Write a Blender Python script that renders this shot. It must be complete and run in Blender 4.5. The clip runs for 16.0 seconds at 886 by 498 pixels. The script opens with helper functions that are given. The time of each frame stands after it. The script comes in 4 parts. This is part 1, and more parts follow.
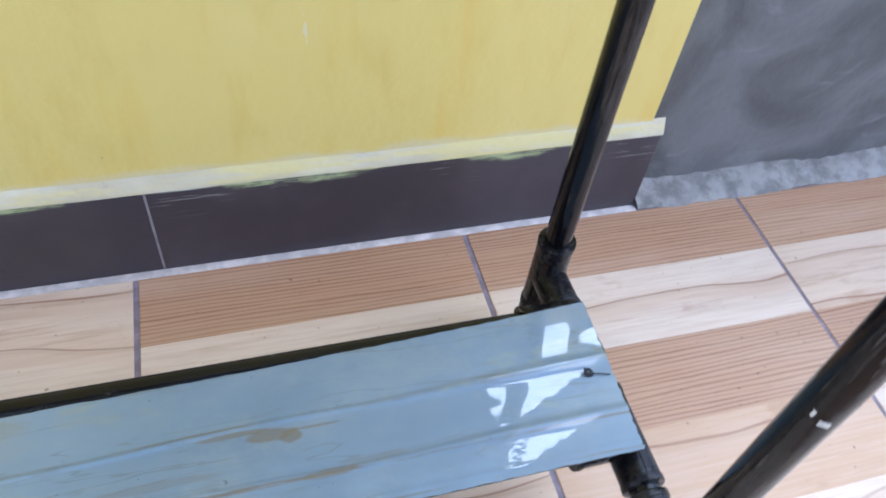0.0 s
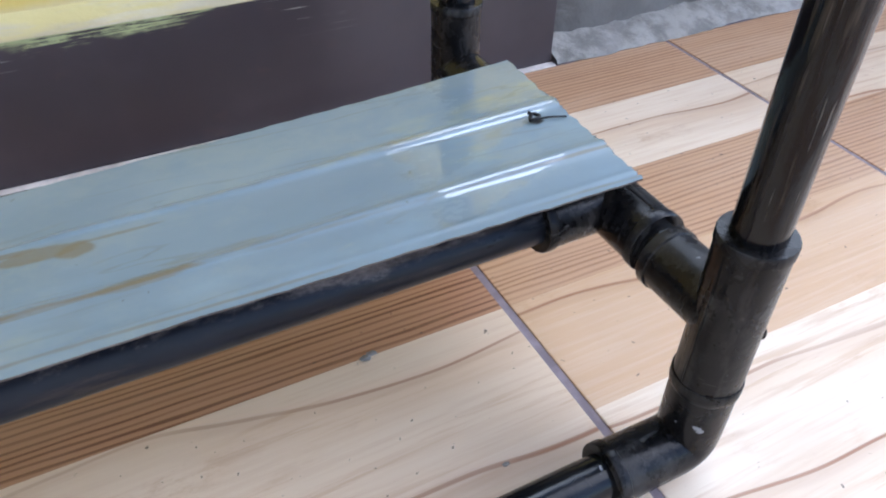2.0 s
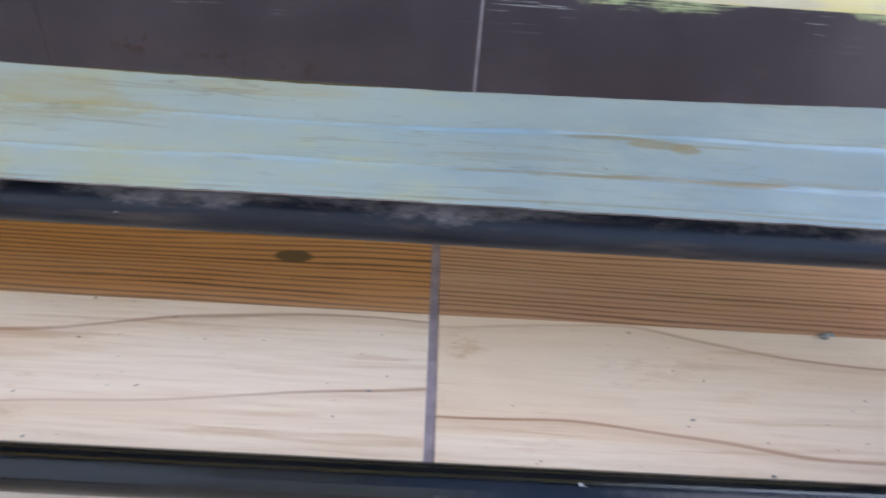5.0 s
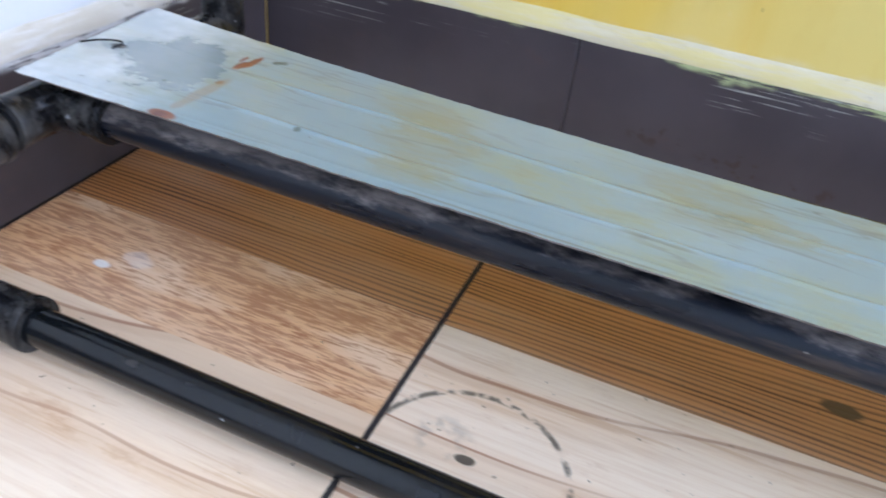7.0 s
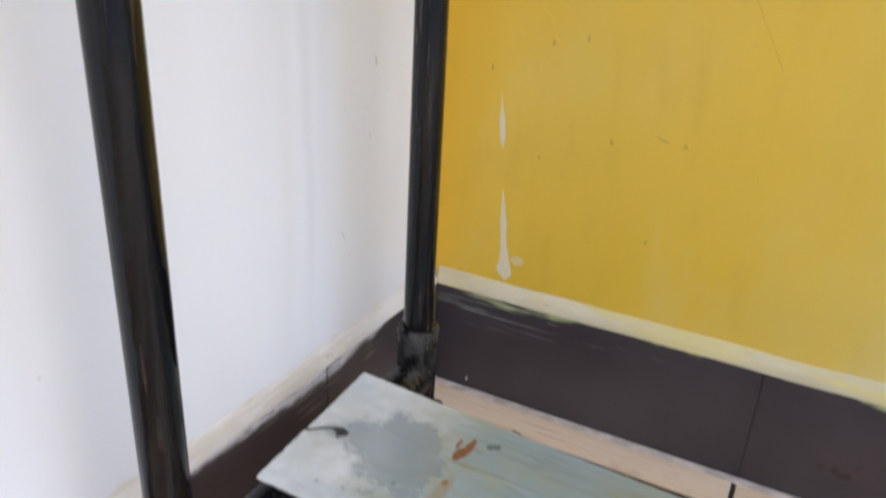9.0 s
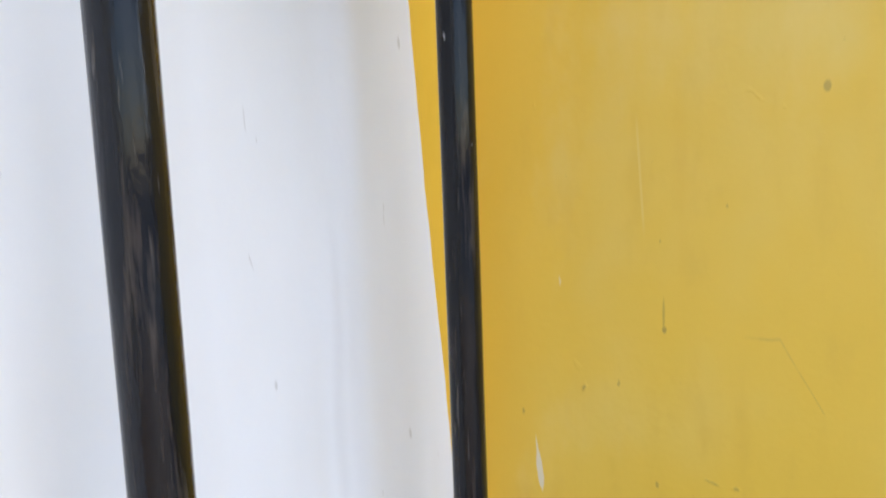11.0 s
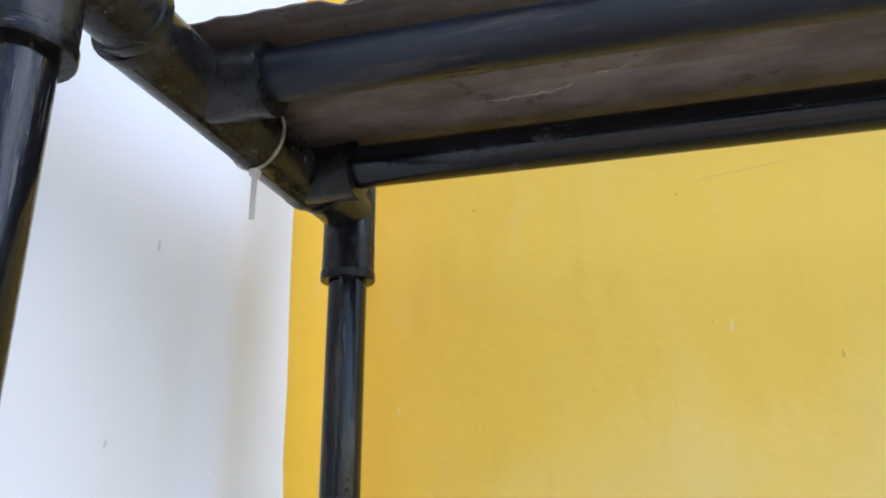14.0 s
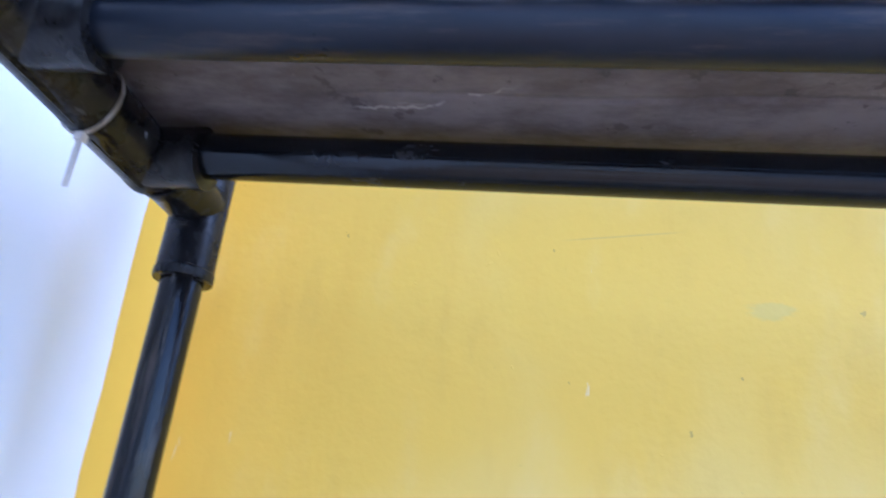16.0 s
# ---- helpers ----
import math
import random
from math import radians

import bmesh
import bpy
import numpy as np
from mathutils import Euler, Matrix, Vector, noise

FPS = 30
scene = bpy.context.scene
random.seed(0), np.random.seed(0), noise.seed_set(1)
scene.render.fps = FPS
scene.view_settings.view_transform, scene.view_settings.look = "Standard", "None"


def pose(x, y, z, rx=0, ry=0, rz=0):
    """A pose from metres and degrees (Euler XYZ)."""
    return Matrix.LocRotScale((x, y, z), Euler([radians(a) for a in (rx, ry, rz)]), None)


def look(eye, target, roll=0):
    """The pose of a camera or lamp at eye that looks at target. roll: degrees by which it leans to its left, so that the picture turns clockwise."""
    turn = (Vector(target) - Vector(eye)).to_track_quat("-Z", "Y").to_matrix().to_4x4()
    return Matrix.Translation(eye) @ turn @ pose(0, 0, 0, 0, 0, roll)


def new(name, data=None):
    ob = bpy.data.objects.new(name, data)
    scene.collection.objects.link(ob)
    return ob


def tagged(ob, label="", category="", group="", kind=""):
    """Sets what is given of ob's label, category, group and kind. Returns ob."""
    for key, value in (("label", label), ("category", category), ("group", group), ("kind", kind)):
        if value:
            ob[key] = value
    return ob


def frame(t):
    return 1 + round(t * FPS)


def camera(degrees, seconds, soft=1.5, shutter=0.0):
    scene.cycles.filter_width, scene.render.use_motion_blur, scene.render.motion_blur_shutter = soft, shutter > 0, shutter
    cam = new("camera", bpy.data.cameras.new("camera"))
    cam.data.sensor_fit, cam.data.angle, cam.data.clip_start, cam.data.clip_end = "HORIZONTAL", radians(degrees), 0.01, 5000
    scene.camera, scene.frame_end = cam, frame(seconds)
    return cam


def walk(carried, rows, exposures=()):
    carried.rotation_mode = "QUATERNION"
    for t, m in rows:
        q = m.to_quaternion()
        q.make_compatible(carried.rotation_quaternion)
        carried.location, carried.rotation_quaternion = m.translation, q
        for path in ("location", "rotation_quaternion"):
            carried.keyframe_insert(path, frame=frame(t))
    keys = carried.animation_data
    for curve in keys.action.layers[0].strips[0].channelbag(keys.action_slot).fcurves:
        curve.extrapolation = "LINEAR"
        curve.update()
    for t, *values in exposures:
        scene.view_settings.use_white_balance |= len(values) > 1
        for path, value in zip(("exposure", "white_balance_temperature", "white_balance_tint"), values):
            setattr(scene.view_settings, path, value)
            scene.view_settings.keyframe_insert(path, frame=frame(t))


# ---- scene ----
# A plant rack of black PVC pipe in the corner of a yellow and a white wall, on wood-look floor tiles.
# x runs along the yellow wall, y towards it (its skirting face is y = 0), the white wall's skirting face is x = 0.
cam = camera(60.55, 16.0, soft=1.8, shutter=0.4)
PATH = [
    (0.0, pose(0.8958, -0.6048, 0.7258, 40.16, -5.63, -15.10)),
    (0.5, pose(0.9005, -0.6390, 0.6694, 42.66, -1.92, -19.34)),
    (1.0, pose(0.9074, -0.6491, 0.5329, 48.44, -1.43, -25.01)),
    (1.5, pose(0.9200, -0.6523, 0.4418, 50.38, -1.08, -27.14)),
    (2.0, pose(0.9324, -0.6434, 0.3908, 49.64, -0.85, -27.04)),
    (2.5, pose(0.9171, -0.6576, 0.3800, 50.11, -2.56, -24.84)),
    (2.6, pose(0.9198, -0.6651, 0.3887, 51.25, -1.90, -23.69)),
    (3.0, pose(0.9098, -0.6884, 0.4004, 50.71, -1.58, -20.49)),
    (3.2, pose(0.9020, -0.6933, 0.4001, 49.72, -1.41, -18.84)),
    (5.5, pose(0.6858, -0.7218, 0.3821, 51.23, -5.76, 6.93)),
    (6.0, pose(0.6211, -0.7292, 0.3813, 51.52, -7.31, 12.34)),
    (6.2, pose(0.5992, -0.7284, 0.3764, 51.40, -6.82, 14.03)),
    (6.5, pose(0.5652, -0.7306, 0.3752, 52.62, -6.48, 17.21)),
    (7.0, pose(0.4942, -0.7279, 0.3811, 54.08, -5.77, 22.91)),
    (7.5, pose(0.4509, -0.7304, 0.3917, 54.09, -5.25, 26.24)),
    (7.8, pose(0.4253, -0.7262, 0.4066, 54.18, -4.27, 26.94)),
    (8.0, pose(0.4115, -0.7226, 0.4087, 55.06, -4.35, 27.33)),
    (8.4, pose(0.3841, -0.7156, 0.4379, 58.28, -3.73, 27.24)),
    (8.5, pose(0.3771, -0.7151, 0.4552, 58.53, -3.98, 27.36)),
    (9.0, pose(0.3617, -0.7097, 0.5131, 66.64, -2.89, 27.84)),
    (9.2, pose(0.3378, -0.7046, 0.5351, 67.35, -3.59, 27.87)),
    (11.3, pose(0.3173, -0.6831, 0.6738, 86.92, 3.98, 27.05)),
    (11.5, pose(0.3177, -0.6847, 0.7006, 89.79, 4.85, 27.01)),
    (12.0, pose(0.3048, -0.6859, 0.7292, 96.78, 4.25, 25.93)),
    (12.5, pose(0.2964, -0.6834, 0.7578, 99.59, 2.92, 25.21)),
    (13.0, pose(0.2840, -0.6703, 0.7531, 104.76, 2.18, 22.63)),
    (13.3, pose(0.2814, -0.6609, 0.7573, 108.88, 2.25, 20.16)),
    (13.5, pose(0.2731, -0.6529, 0.7539, 108.79, 1.76, 18.22)),
    (14.0, pose(0.2756, -0.6504, 0.7572, 108.34, 0.20, 15.67)),
    (14.5, pose(0.2791, -0.6580, 0.7626, 110.10, -1.14, 13.94)),
    (15.0, pose(0.2897, -0.6503, 0.7568, 111.70, -3.02, 12.00)),
    (15.3, pose(0.2931, -0.6319, 0.7679, 112.29, -4.20, 11.18)),
    (15.5, pose(0.2935, -0.6363, 0.7561, 113.18, -4.13, 9.38)),
    (16.0, pose(0.3055, -0.6074, 0.7542, 112.54, -5.89, 6.40)),
]
EXPOSURES = [(0.0, 1.0, 5120, 16), (1.5, 0.98, 5400, 15), (3.2, 1.1, 5600, 15), (5.5, 1.2, 5380, 15), (7.5, 1.2, 5300, 13), (8.4, 0.98, 6050, 15), (9.0, 0.76, 6150, 16),
             (11.5, 0.94, 5700, 13), (12.5, 0.86, 5950, 12), (13.4, 0.96, 5750, 12), (14.5, 1.04, 5050, 15), (15.5, 1.1, 4650, 19), (16.0, 1.2, 4380, 22)]
walk(cam, PATH, EXPOSURES)

# ---- daylight ----
world = bpy.data.worlds.new("overcast_sky")
scene.world = world
world.use_nodes = True
wn = world.node_tree.nodes
wn.clear()
sky = wn.new("ShaderNodeTexSky")
sky.sky_type, sky.sun_disc = "NISHITA", False
sky.sun_elevation, sky.sun_rotation = radians(44), radians(109)
sky.dust_density, sky.air_density, sky.ozone_density = 0.8, 1.0, 1.0
wbg, wout = wn.new("ShaderNodeBackground"), wn.new("ShaderNodeOutputWorld")
wbg.inputs["Strength"].default_value = 0.14
world.node_tree.links.new(sky.outputs[0], wbg.inputs[0])
world.node_tree.links.new(wbg.outputs[0], wout.inputs[0])
sun = new("sun", bpy.data.lights.new("sun", "SUN"))
sun.data.energy, sun.data.angle, sun.data.color = 0.85, radians(54), (1.0, 0.955, 0.885)
sun.matrix_world = look((2.9, -1.05, 2.85), (0.3, -0.2, 0.3))

# ---- materials ----


class Mat:
    """A node material with short ways to add nodes."""

    def __init__(self, name, rough=0.5, metal=0.0):
        self.m = bpy.data.materials.new(name)
        self.m.use_nodes = True
        self.t = self.m.node_tree
        self.b = self.t.nodes["Principled BSDF"]
        self.b.inputs["Roughness"].default_value = rough
        self.b.inputs["Metallic"].default_value = metal
        self.xyz = self.t.nodes.new("ShaderNodeTexCoord").outputs["Object"]
        sep = self.n("ShaderNodeSeparateXYZ")
        self.link(self.xyz, sep.inputs[0])
        self.x, self.y, self.z = sep.outputs

    def n(self, kind):
        return self.t.nodes.new(kind)

    def link(self, a, b):
        self.t.links.new(a, b)

    def put(self, v, socket):
        if isinstance(v, bpy.types.NodeSocket):
            self.link(v, socket)
        elif isinstance(v, tuple) and len(v) == 3 and len(socket.default_value) == 4:
            socket.default_value = (*v, 1)
        else:
            socket.default_value = v

    def math(self, op, a, b=0.0, c=0.0):
        n = self.n("ShaderNodeMath")
        n.operation = op
        for v, s in zip((a, b, c), n.inputs):
            self.put(v, s)
        return n.outputs[0]

    def noise(self, scale, stretch=(1, 1, 1), detail=4.0, rough=0.55, shift=(0, 0, 0), distort=0.0):
        mp = self.n("ShaderNodeMapping")
        mp.inputs["Scale"].default_value = stretch
        mp.inputs["Location"].default_value = shift
        self.link(self.xyz, mp.inputs[0])
        t = self.n("ShaderNodeTexNoise")
        t.inputs["Scale"].default_value, t.inputs["Detail"].default_value = scale, detail
        t.inputs["Roughness"].default_value, t.inputs["Distortion"].default_value = rough, distort
        self.link(mp.outputs[0], t.inputs["Vector"])
        return t.outputs[0]

    def step(self, v, lo, hi, a=0.0, b=1.0):
        n = self.n("ShaderNodeMapRange")
        n.interpolation_type = "SMOOTHSTEP"
        for val, s in zip((v, lo, hi, a, b), n.inputs):
            self.put(val, s)
        return n.outputs[0]

    def mix(self, f, a, b):
        n = self.n("ShaderNodeMix")
        n.data_type = "RGBA"
        self.put(f, n.inputs[0])
        self.put(a, n.inputs[6])
        self.put(b, n.inputs[7])
        return n.outputs[2]

    def ramp(self, f, stops, mode="CONSTANT"):
        n = self.n("ShaderNodeValToRGB")
        n.color_ramp.interpolation = mode
        e = n.color_ramp.elements
        while len(e) < len(stops):
            e.new(1.0)
        for k, (pos, col) in zip(e, stops):
            k.position = pos
            k.color = (*col, 1) if isinstance(col, tuple) else (col, col, col, 1)
        self.put(f, n.inputs[0])
        return n.outputs[0]

    def spot(self, cx, cy, rx, ry, wob=None, amount=0.5):
        """1 inside an uneven ellipse in x, y."""
        dx = self.math("DIVIDE", self.math("SUBTRACT", self.x, cx), rx)
        dy = self.math("DIVIDE", self.math("SUBTRACT", self.y, cy), ry)
        d = self.math("SQRT", self.math("ADD", self.math("MULTIPLY", dx, dx), self.math("MULTIPLY", dy, dy)))
        if wob is not None:
            d = self.math("ADD", d, self.math("MULTIPLY", self.math("SUBTRACT", wob, 0.5), amount * 4))
        return self.step(d, 0.75, 1.15, 1.0, 0.0)

    def blot(self, a, b, ca, cb, ra, rb, wob=None, amount=0.3):
        """1 inside an uneven ellipse over any two coordinates a, b."""
        da = self.math("DIVIDE", self.math("SUBTRACT", a, ca), ra)
        db = self.math("DIVIDE", self.math("SUBTRACT", b, cb), rb)
        d = self.math("SQRT", self.math("ADD", self.math("MULTIPLY", da, da), self.math("MULTIPLY", db, db)))
        if wob is not None:
            d = self.math("ADD", d, self.math("MULTIPLY", self.math("SUBTRACT", wob, 0.5), amount * 4))
        return self.step(d, 0.6, 1.2, 1.0, 0.0)

    def mul(self, *v):
        out = v[0]
        for w in v[1:]:
            out = self.math("MULTIPLY", out, w)
        return out

    def bump(self, h, strength=0.3, dist=0.002):
        n = self.n("ShaderNodeBump")
        n.inputs["Strength"].default_value, n.inputs["Distance"].default_value = strength, dist
        self.put(h, n.inputs["Height"])
        self.link(n.outputs[0], self.b.inputs["Normal"])

    def done(self, col, rough=None):
        self.put(col, self.b.inputs["Base Color"])
        if rough is not None:
            self.put(rough, self.b.inputs["Roughness"])
        return self.m


YELLOW, YELLOW_PALE, CREAM = (0.78, 0.51, 0.045), (0.75, 0.585, 0.165), (0.72, 0.61, 0.30)


def yellow_paint(w):
    # the yellow turns paler away from the corner
    big = w.math("ADD", w.noise(2.4, (1, 1, 0.7), 4), w.step(w.x, 0.15, 0.95, -0.12, 0.16))
    fine = w.noise(26, (1, 1, 0.35), 4)
    c = w.mix(w.step(big, 0.36, 0.68), YELLOW, YELLOW_PALE)
    c = w.mix(w.step(w.noise(7, (1, 1, 0.5), 5, 0.6), 0.52, 0.75, 0.0, 0.4), c, (0.80, 0.63, 0.22))
    c = w.mix(w.step(w.noise(11, (1.5, 1, 0.25), 4), 0.56, 0.75, 0.0, 0.3), c, (0.72, 0.43, 0.03))
    return w.mix(w.step(fine, 0.5, 0.8, 0.0, 0.3), c, (0.62, 0.38, 0.04))


def make_yellow():
    w = Mat("yellow_wall_paint", 0.55)
    c = yellow_paint(w)
    wob = w.noise(14, (1, 1, 1), 4)
    # bare cream plaster low on the wall
    low = w.math("ADD", w.z, w.math("MULTIPLY", w.math("SUBTRACT", wob, 0.5), 0.03))
    c = w.mix(w.step(w.math("ADD", low, w.step(w.x, 0.3, 0.9, 0.010, 0.0)), 0.146, 0.158, 1.0, 0.0), c, CREAM)
    # pale drips and chips near the corner
    chips = w.noise(30, (1.6, 1, 0.35), 5, 0.6)
    rag = w.noise(55, (1, 1, 0.4), 3)
    lean = w.math("ADD", w.x, w.math("MULTIPLY", w.math("SUBTRACT", w.z, 0.25), 0.10))
    off = w.math("ABSOLUTE", w.math("SUBTRACT", lean, 0.0715))
    thick = w.ramp(w.z, [(0.0, 0.0), (0.150, 0.0), (0.158, 0.0075), (0.178, 0.0048), (0.20, 0.0034), (0.235, 0.0016), (0.258, 0.0), (0.298, 0.0), (0.306, 0.0026), (0.335, 0.0019), (0.362, 0.0)], "LINEAR")
    thick = w.mul(thick, w.step(rag, 0.3, 0.7, 0.8, 1.7))
    drips = w.mul(w.step(w.math("SUBTRACT", off, thick), -0.0008, 0.0004, 1.0, 0.0), w.step(thick, 0.0002, 0.0006))
    drips = w.math("MAXIMUM", drips, w.mul(w.blot(w.x, w.z, 0.0945, 0.176, 0.008, 0.006, rag, 0.3), 0.6))
    c = w.mix(w.math("MAXIMUM", w.mul(drips, 0.8), w.mul(w.step(chips, 0.70, 0.73), 0.5)), c, (0.75, 0.70, 0.55))
    # a fly speck, small dents with an edge, a long hair scratch and a green smear
    c = w.mix(w.mul(w.blot(w.x, w.z, 0.314, 0.6815, 0.0030, 0.0045, rag, 0.2), 0.5), c, (0.25, 0.17, 0.05))
    dents = w.noise(34, (1, 1, 1), 3, 0.5, shift=(2, 5, 1), distort=1.2)
    c = w.mix(w.mul(w.step(dents, 0.775, 0.79), 0.55), c, (0.34, 0.22, 0.05))
    slope = w.math("SUBTRACT", w.z, w.math("ADD", 0.9829, w.math("MULTIPLY", w.x, 0.131)))
    hair = w.mul(w.step(w.math("ABSOLUTE", slope), 0.0003, 0.0011, 1.0, 0.0), w.blot(w.x, w.z, 0.365, 1.0308, 0.05, 0.02))
    c = w.mix(w.mul(hair, 0.3), c, (0.40, 0.30, 0.12))
    c = w.mix(w.mul(w.blot(w.x, w.z, 0.484, 0.9705, 0.018, 0.007, w.noise(40, (0.6, 1, 2), 5, 0.7), 0.9), 0.25), c, (0.46, 0.48, 0.18))
    run = w.math("ABSOLUTE", w.math("SUBTRACT", w.math("ADD", w.x, w.math("MULTIPLY", w.z, 0.06)), 0.2025))
    run = w.mul(w.step(run, 0.0006, 0.0016, 1.0, 0.0), w.blot(w.x, w.z, 0.166, 0.613, 0.05, 0.05))
    c = w.mix(w.mul(run, 0.5), c, (0.80, 0.60, 0.16))
    # a run that ends in a dark bead, and a long slanting crack
    bead = w.math("MAXIMUM", w.blot(w.x, w.z, 0.1868, 0.473, 0.0022, 0.0032), w.mul(w.blot(w.x, w.z, 0.1862, 0.487, 0.0012, 0.016), 0.6))
    c = w.mix(w.mul(bead, 0.65), c, (0.26, 0.17, 0.04))
    bent = w.math("ADD", w.math("SUBTRACT", w.z, 0.471), w.math("MULTIPLY", w.math("MAXIMUM", w.math("SUBTRACT", w.x, 0.283), 0.0), 1.75))
    bent = w.math("ADD", bent, w.math("MULTIPLY", w.math("SUBTRACT", rag, 0.5), 0.004))
    crack = w.mul(w.step(w.math("ABSOLUTE", bent), 0.0004, 0.0017, 1.0, 0.0), w.step(w.x, 0.25, 0.27), w.step(w.x, 0.315, 0.325, 1.0, 0.0), w.step(w.noise(30), 0.4, 0.55))
    c = w.mix(w.mul(crack, 0.28), c, (0.34, 0.23, 0.06))
    specks = w.noise(95, (1, 1, 0.7), 2)
    c = w.mix(w.step(specks, 0.765, 0.785, 0.0, 0.5), c, (0.32, 0.2, 0.05))
    h = w.math("ADD", w.noise(9, (1, 1, 0.8), 5), w.math("MULTIPLY", w.noise(70, (1, 1, 1), 3), 0.25))
    w.bump(w.math("ADD", h, w.math("MULTIPLY", w.step(dents, 0.73, 0.79), 0.4)), 0.28, 0.006)
    return w.done(c, w.step(w.noise(7), 0.3, 0.8, 0.42, 0.65))


def make_white():
    w = Mat("white_wall_paint", 0.5)
    base = w.mix(w.step(w.noise(3.5, (1, 1.4, 0.5), 3), 0.3, 0.75), (0.81, 0.85, 0.90), (0.77, 0.80, 0.83))
    # faint vertical damp stains
    st = w.mul(w.step(w.noise(6.5, (1, 1, 0.12), 3), 0.52, 0.75), w.step(w.noise(2.1, (1, 1, 1), 2, shift=(3, 1, 0)), 0.4, 0.65))
    base = w.mix(w.mul(st, 0.35), base, (0.62, 0.58, 0.47))
    # rack's painted shadow: two grey bands by the corner, tan part-stain ones higher up
    sway = w.math("ADD", w.math("MULTIPLY", w.math("SUBTRACT", w.noise(5, (0, 0, 1), 3), 0.5), 0.03), w.math("MULTIPLY", w.math("SUBTRACT", w.noise(16, (1, 1, 0.5), 4), 0.5), 0.02))
    across = w.math("ADD", w.y, sway)
    for cy, half, z0, z1, k, tint in ((-0.229, 0.012, 0.22, 0.60, 0.20, (0.52, 0.54, 0.56)), (-0.207, 0.020, 0.24, 0.58, 0.14, (0.55, 0.57, 0.60)),
                                      (-0.247, 0.028, 0.66, 0.90, 0.15, (0.64, 0.58, 0.42)), (-0.300, 0.055, 0.72, 0.92, 0.14, (0.62, 0.60, 0.53))):
        run = w.step(w.math("ABSOLUTE", w.math("SUBTRACT", across, cy)), 0.0, half, 1.0, 0.0)
        run = w.mul(run, w.step(w.z, z0 - 0.14, z0 + 0.06), w.step(w.z, z1 - 0.06, z1 + 0.05, 1.0, 0.0), w.step(w.noise(9, (1, 1, 0.4), 4), 0.3, 0.65, 0.35, 1.0))
        base = w.mix(w.mul(run, k), base, tint)
    base = w.mix(w.step(w.noise(48, (1, 1, 0.5), 2), 0.74, 0.77, 0.0, 0.5), base, (0.42, 0.43, 0.42))
    base = w.mix(w.step(w.noise(34, (1, 1.6, 0.5), 3, shift=(1, 4, 6), distort=1.0), 0.725, 0.745, 0.0, 0.45), base, (0.45, 0.46, 0.46))
    # cream plaster low on the wall
    wob = w.noise(12, (1, 1, 1), 4)
    low = w.math("ADD", w.z, w.math("MULTIPLY", w.math("SUBTRACT", wob, 0.5), 0.04))
    base = w.mix(w.step(low, 0.140, 0.150, 1.0, 0.0), base, (0.70, 0.67, 0.58))
    # the yellow coat laps round the corner
    edge = w.ramp(w.z, [(0.0, 0.03), (0.30, 0.045), (0.43, 0.058), (0.50, 0.069), (0.565, 0.077), (0.674, 0.090), (0.784, 0.100), (0.868, 0.104), (0.973, 0.110), (1.0, 0.109)], "LINEAR")
    lap = w.math("ADD", w.math("ADD", w.y, edge), w.math("MULTIPLY", w.math("SUBTRACT", w.noise(20, (1, 0.2, 1), 3), 0.5), 0.006))
    base = w.mix(w.step(lap, -0.0007, 0.0007), base, yellow_paint(w))
    w.bump(w.math("ADD", w.noise(8, (1, 1, 0.8), 5), w.math("MULTIPLY", w.noise(60, (1, 1, 1), 3), 0.2)), 0.22, 0.006)
    return w.done(base, w.step(w.noise(6), 0.3, 0.8, 0.35, 0.6))


def make_cement():
    w = Mat("grey_cement_skim", 0.7)
    sw = w.noise(5, (1, 1, 1.2), 6, 0.6, distort=1.6)
    c = w.mix(w.step(sw, 0.3, 0.72), (0.085, 0.082, 0.077), (0.175, 0.168, 0.155))
    c = w.mix(w.step(w.noise(22, (0.6, 1, 1.4), 5, distort=0.8), 0.58, 0.75, 0.0, 0.5), c, (0.23, 0.23, 0.225))
    w.bump(w.math("ADD", sw, w.math("MULTIPLY", w.noise(90), 0.3)), 0.5, 0.006)
    return w.done(c, w.step(sw, 0.3, 0.7, 0.55, 0.8))


def make_mortar():
    w = Mat("pale_rough_mortar", 0.85)
    n = w.noise(35, (1, 1, 1), 6, 0.65)
    c = w.mix(w.step(n, 0.38, 0.62), (0.185, 0.175, 0.155), (0.33, 0.312, 0.275))
    c = w.mix(w.step(w.math("ADD", w.noise(9), w.math("MULTIPLY", w.x, 0.35)), 1.02, 1.3, 0.0, 0.8), c, (0.46, 0.43, 0.40))
    w.bump(n, 0.8, 0.006)
    return w.done(c)


def make_ledge(name, splash, low, high):
    w = Mat(name, 0.75)
    c = w.mix(w.step(w.noise(18, (0.4, 0.4, 1), 5), 0.35, 0.7), low, high)
    c = w.mix(w.step(w.noise(38, (0.7, 0.7, 1.4), 5), 0.62, 0.7, 0.0, 0.55), c, (0.33, 0.29, 0.22))
    c = w.mix(w.step(w.noise(13, (0.35, 0.35, 3), 5, 0.65), 0.46, 0.6, 0.0, 0.8), c, splash)
    w.bump(w.noise(40, (0.5, 0.5, 1), 5), 0.5, 0.004)
    return w.done(c)


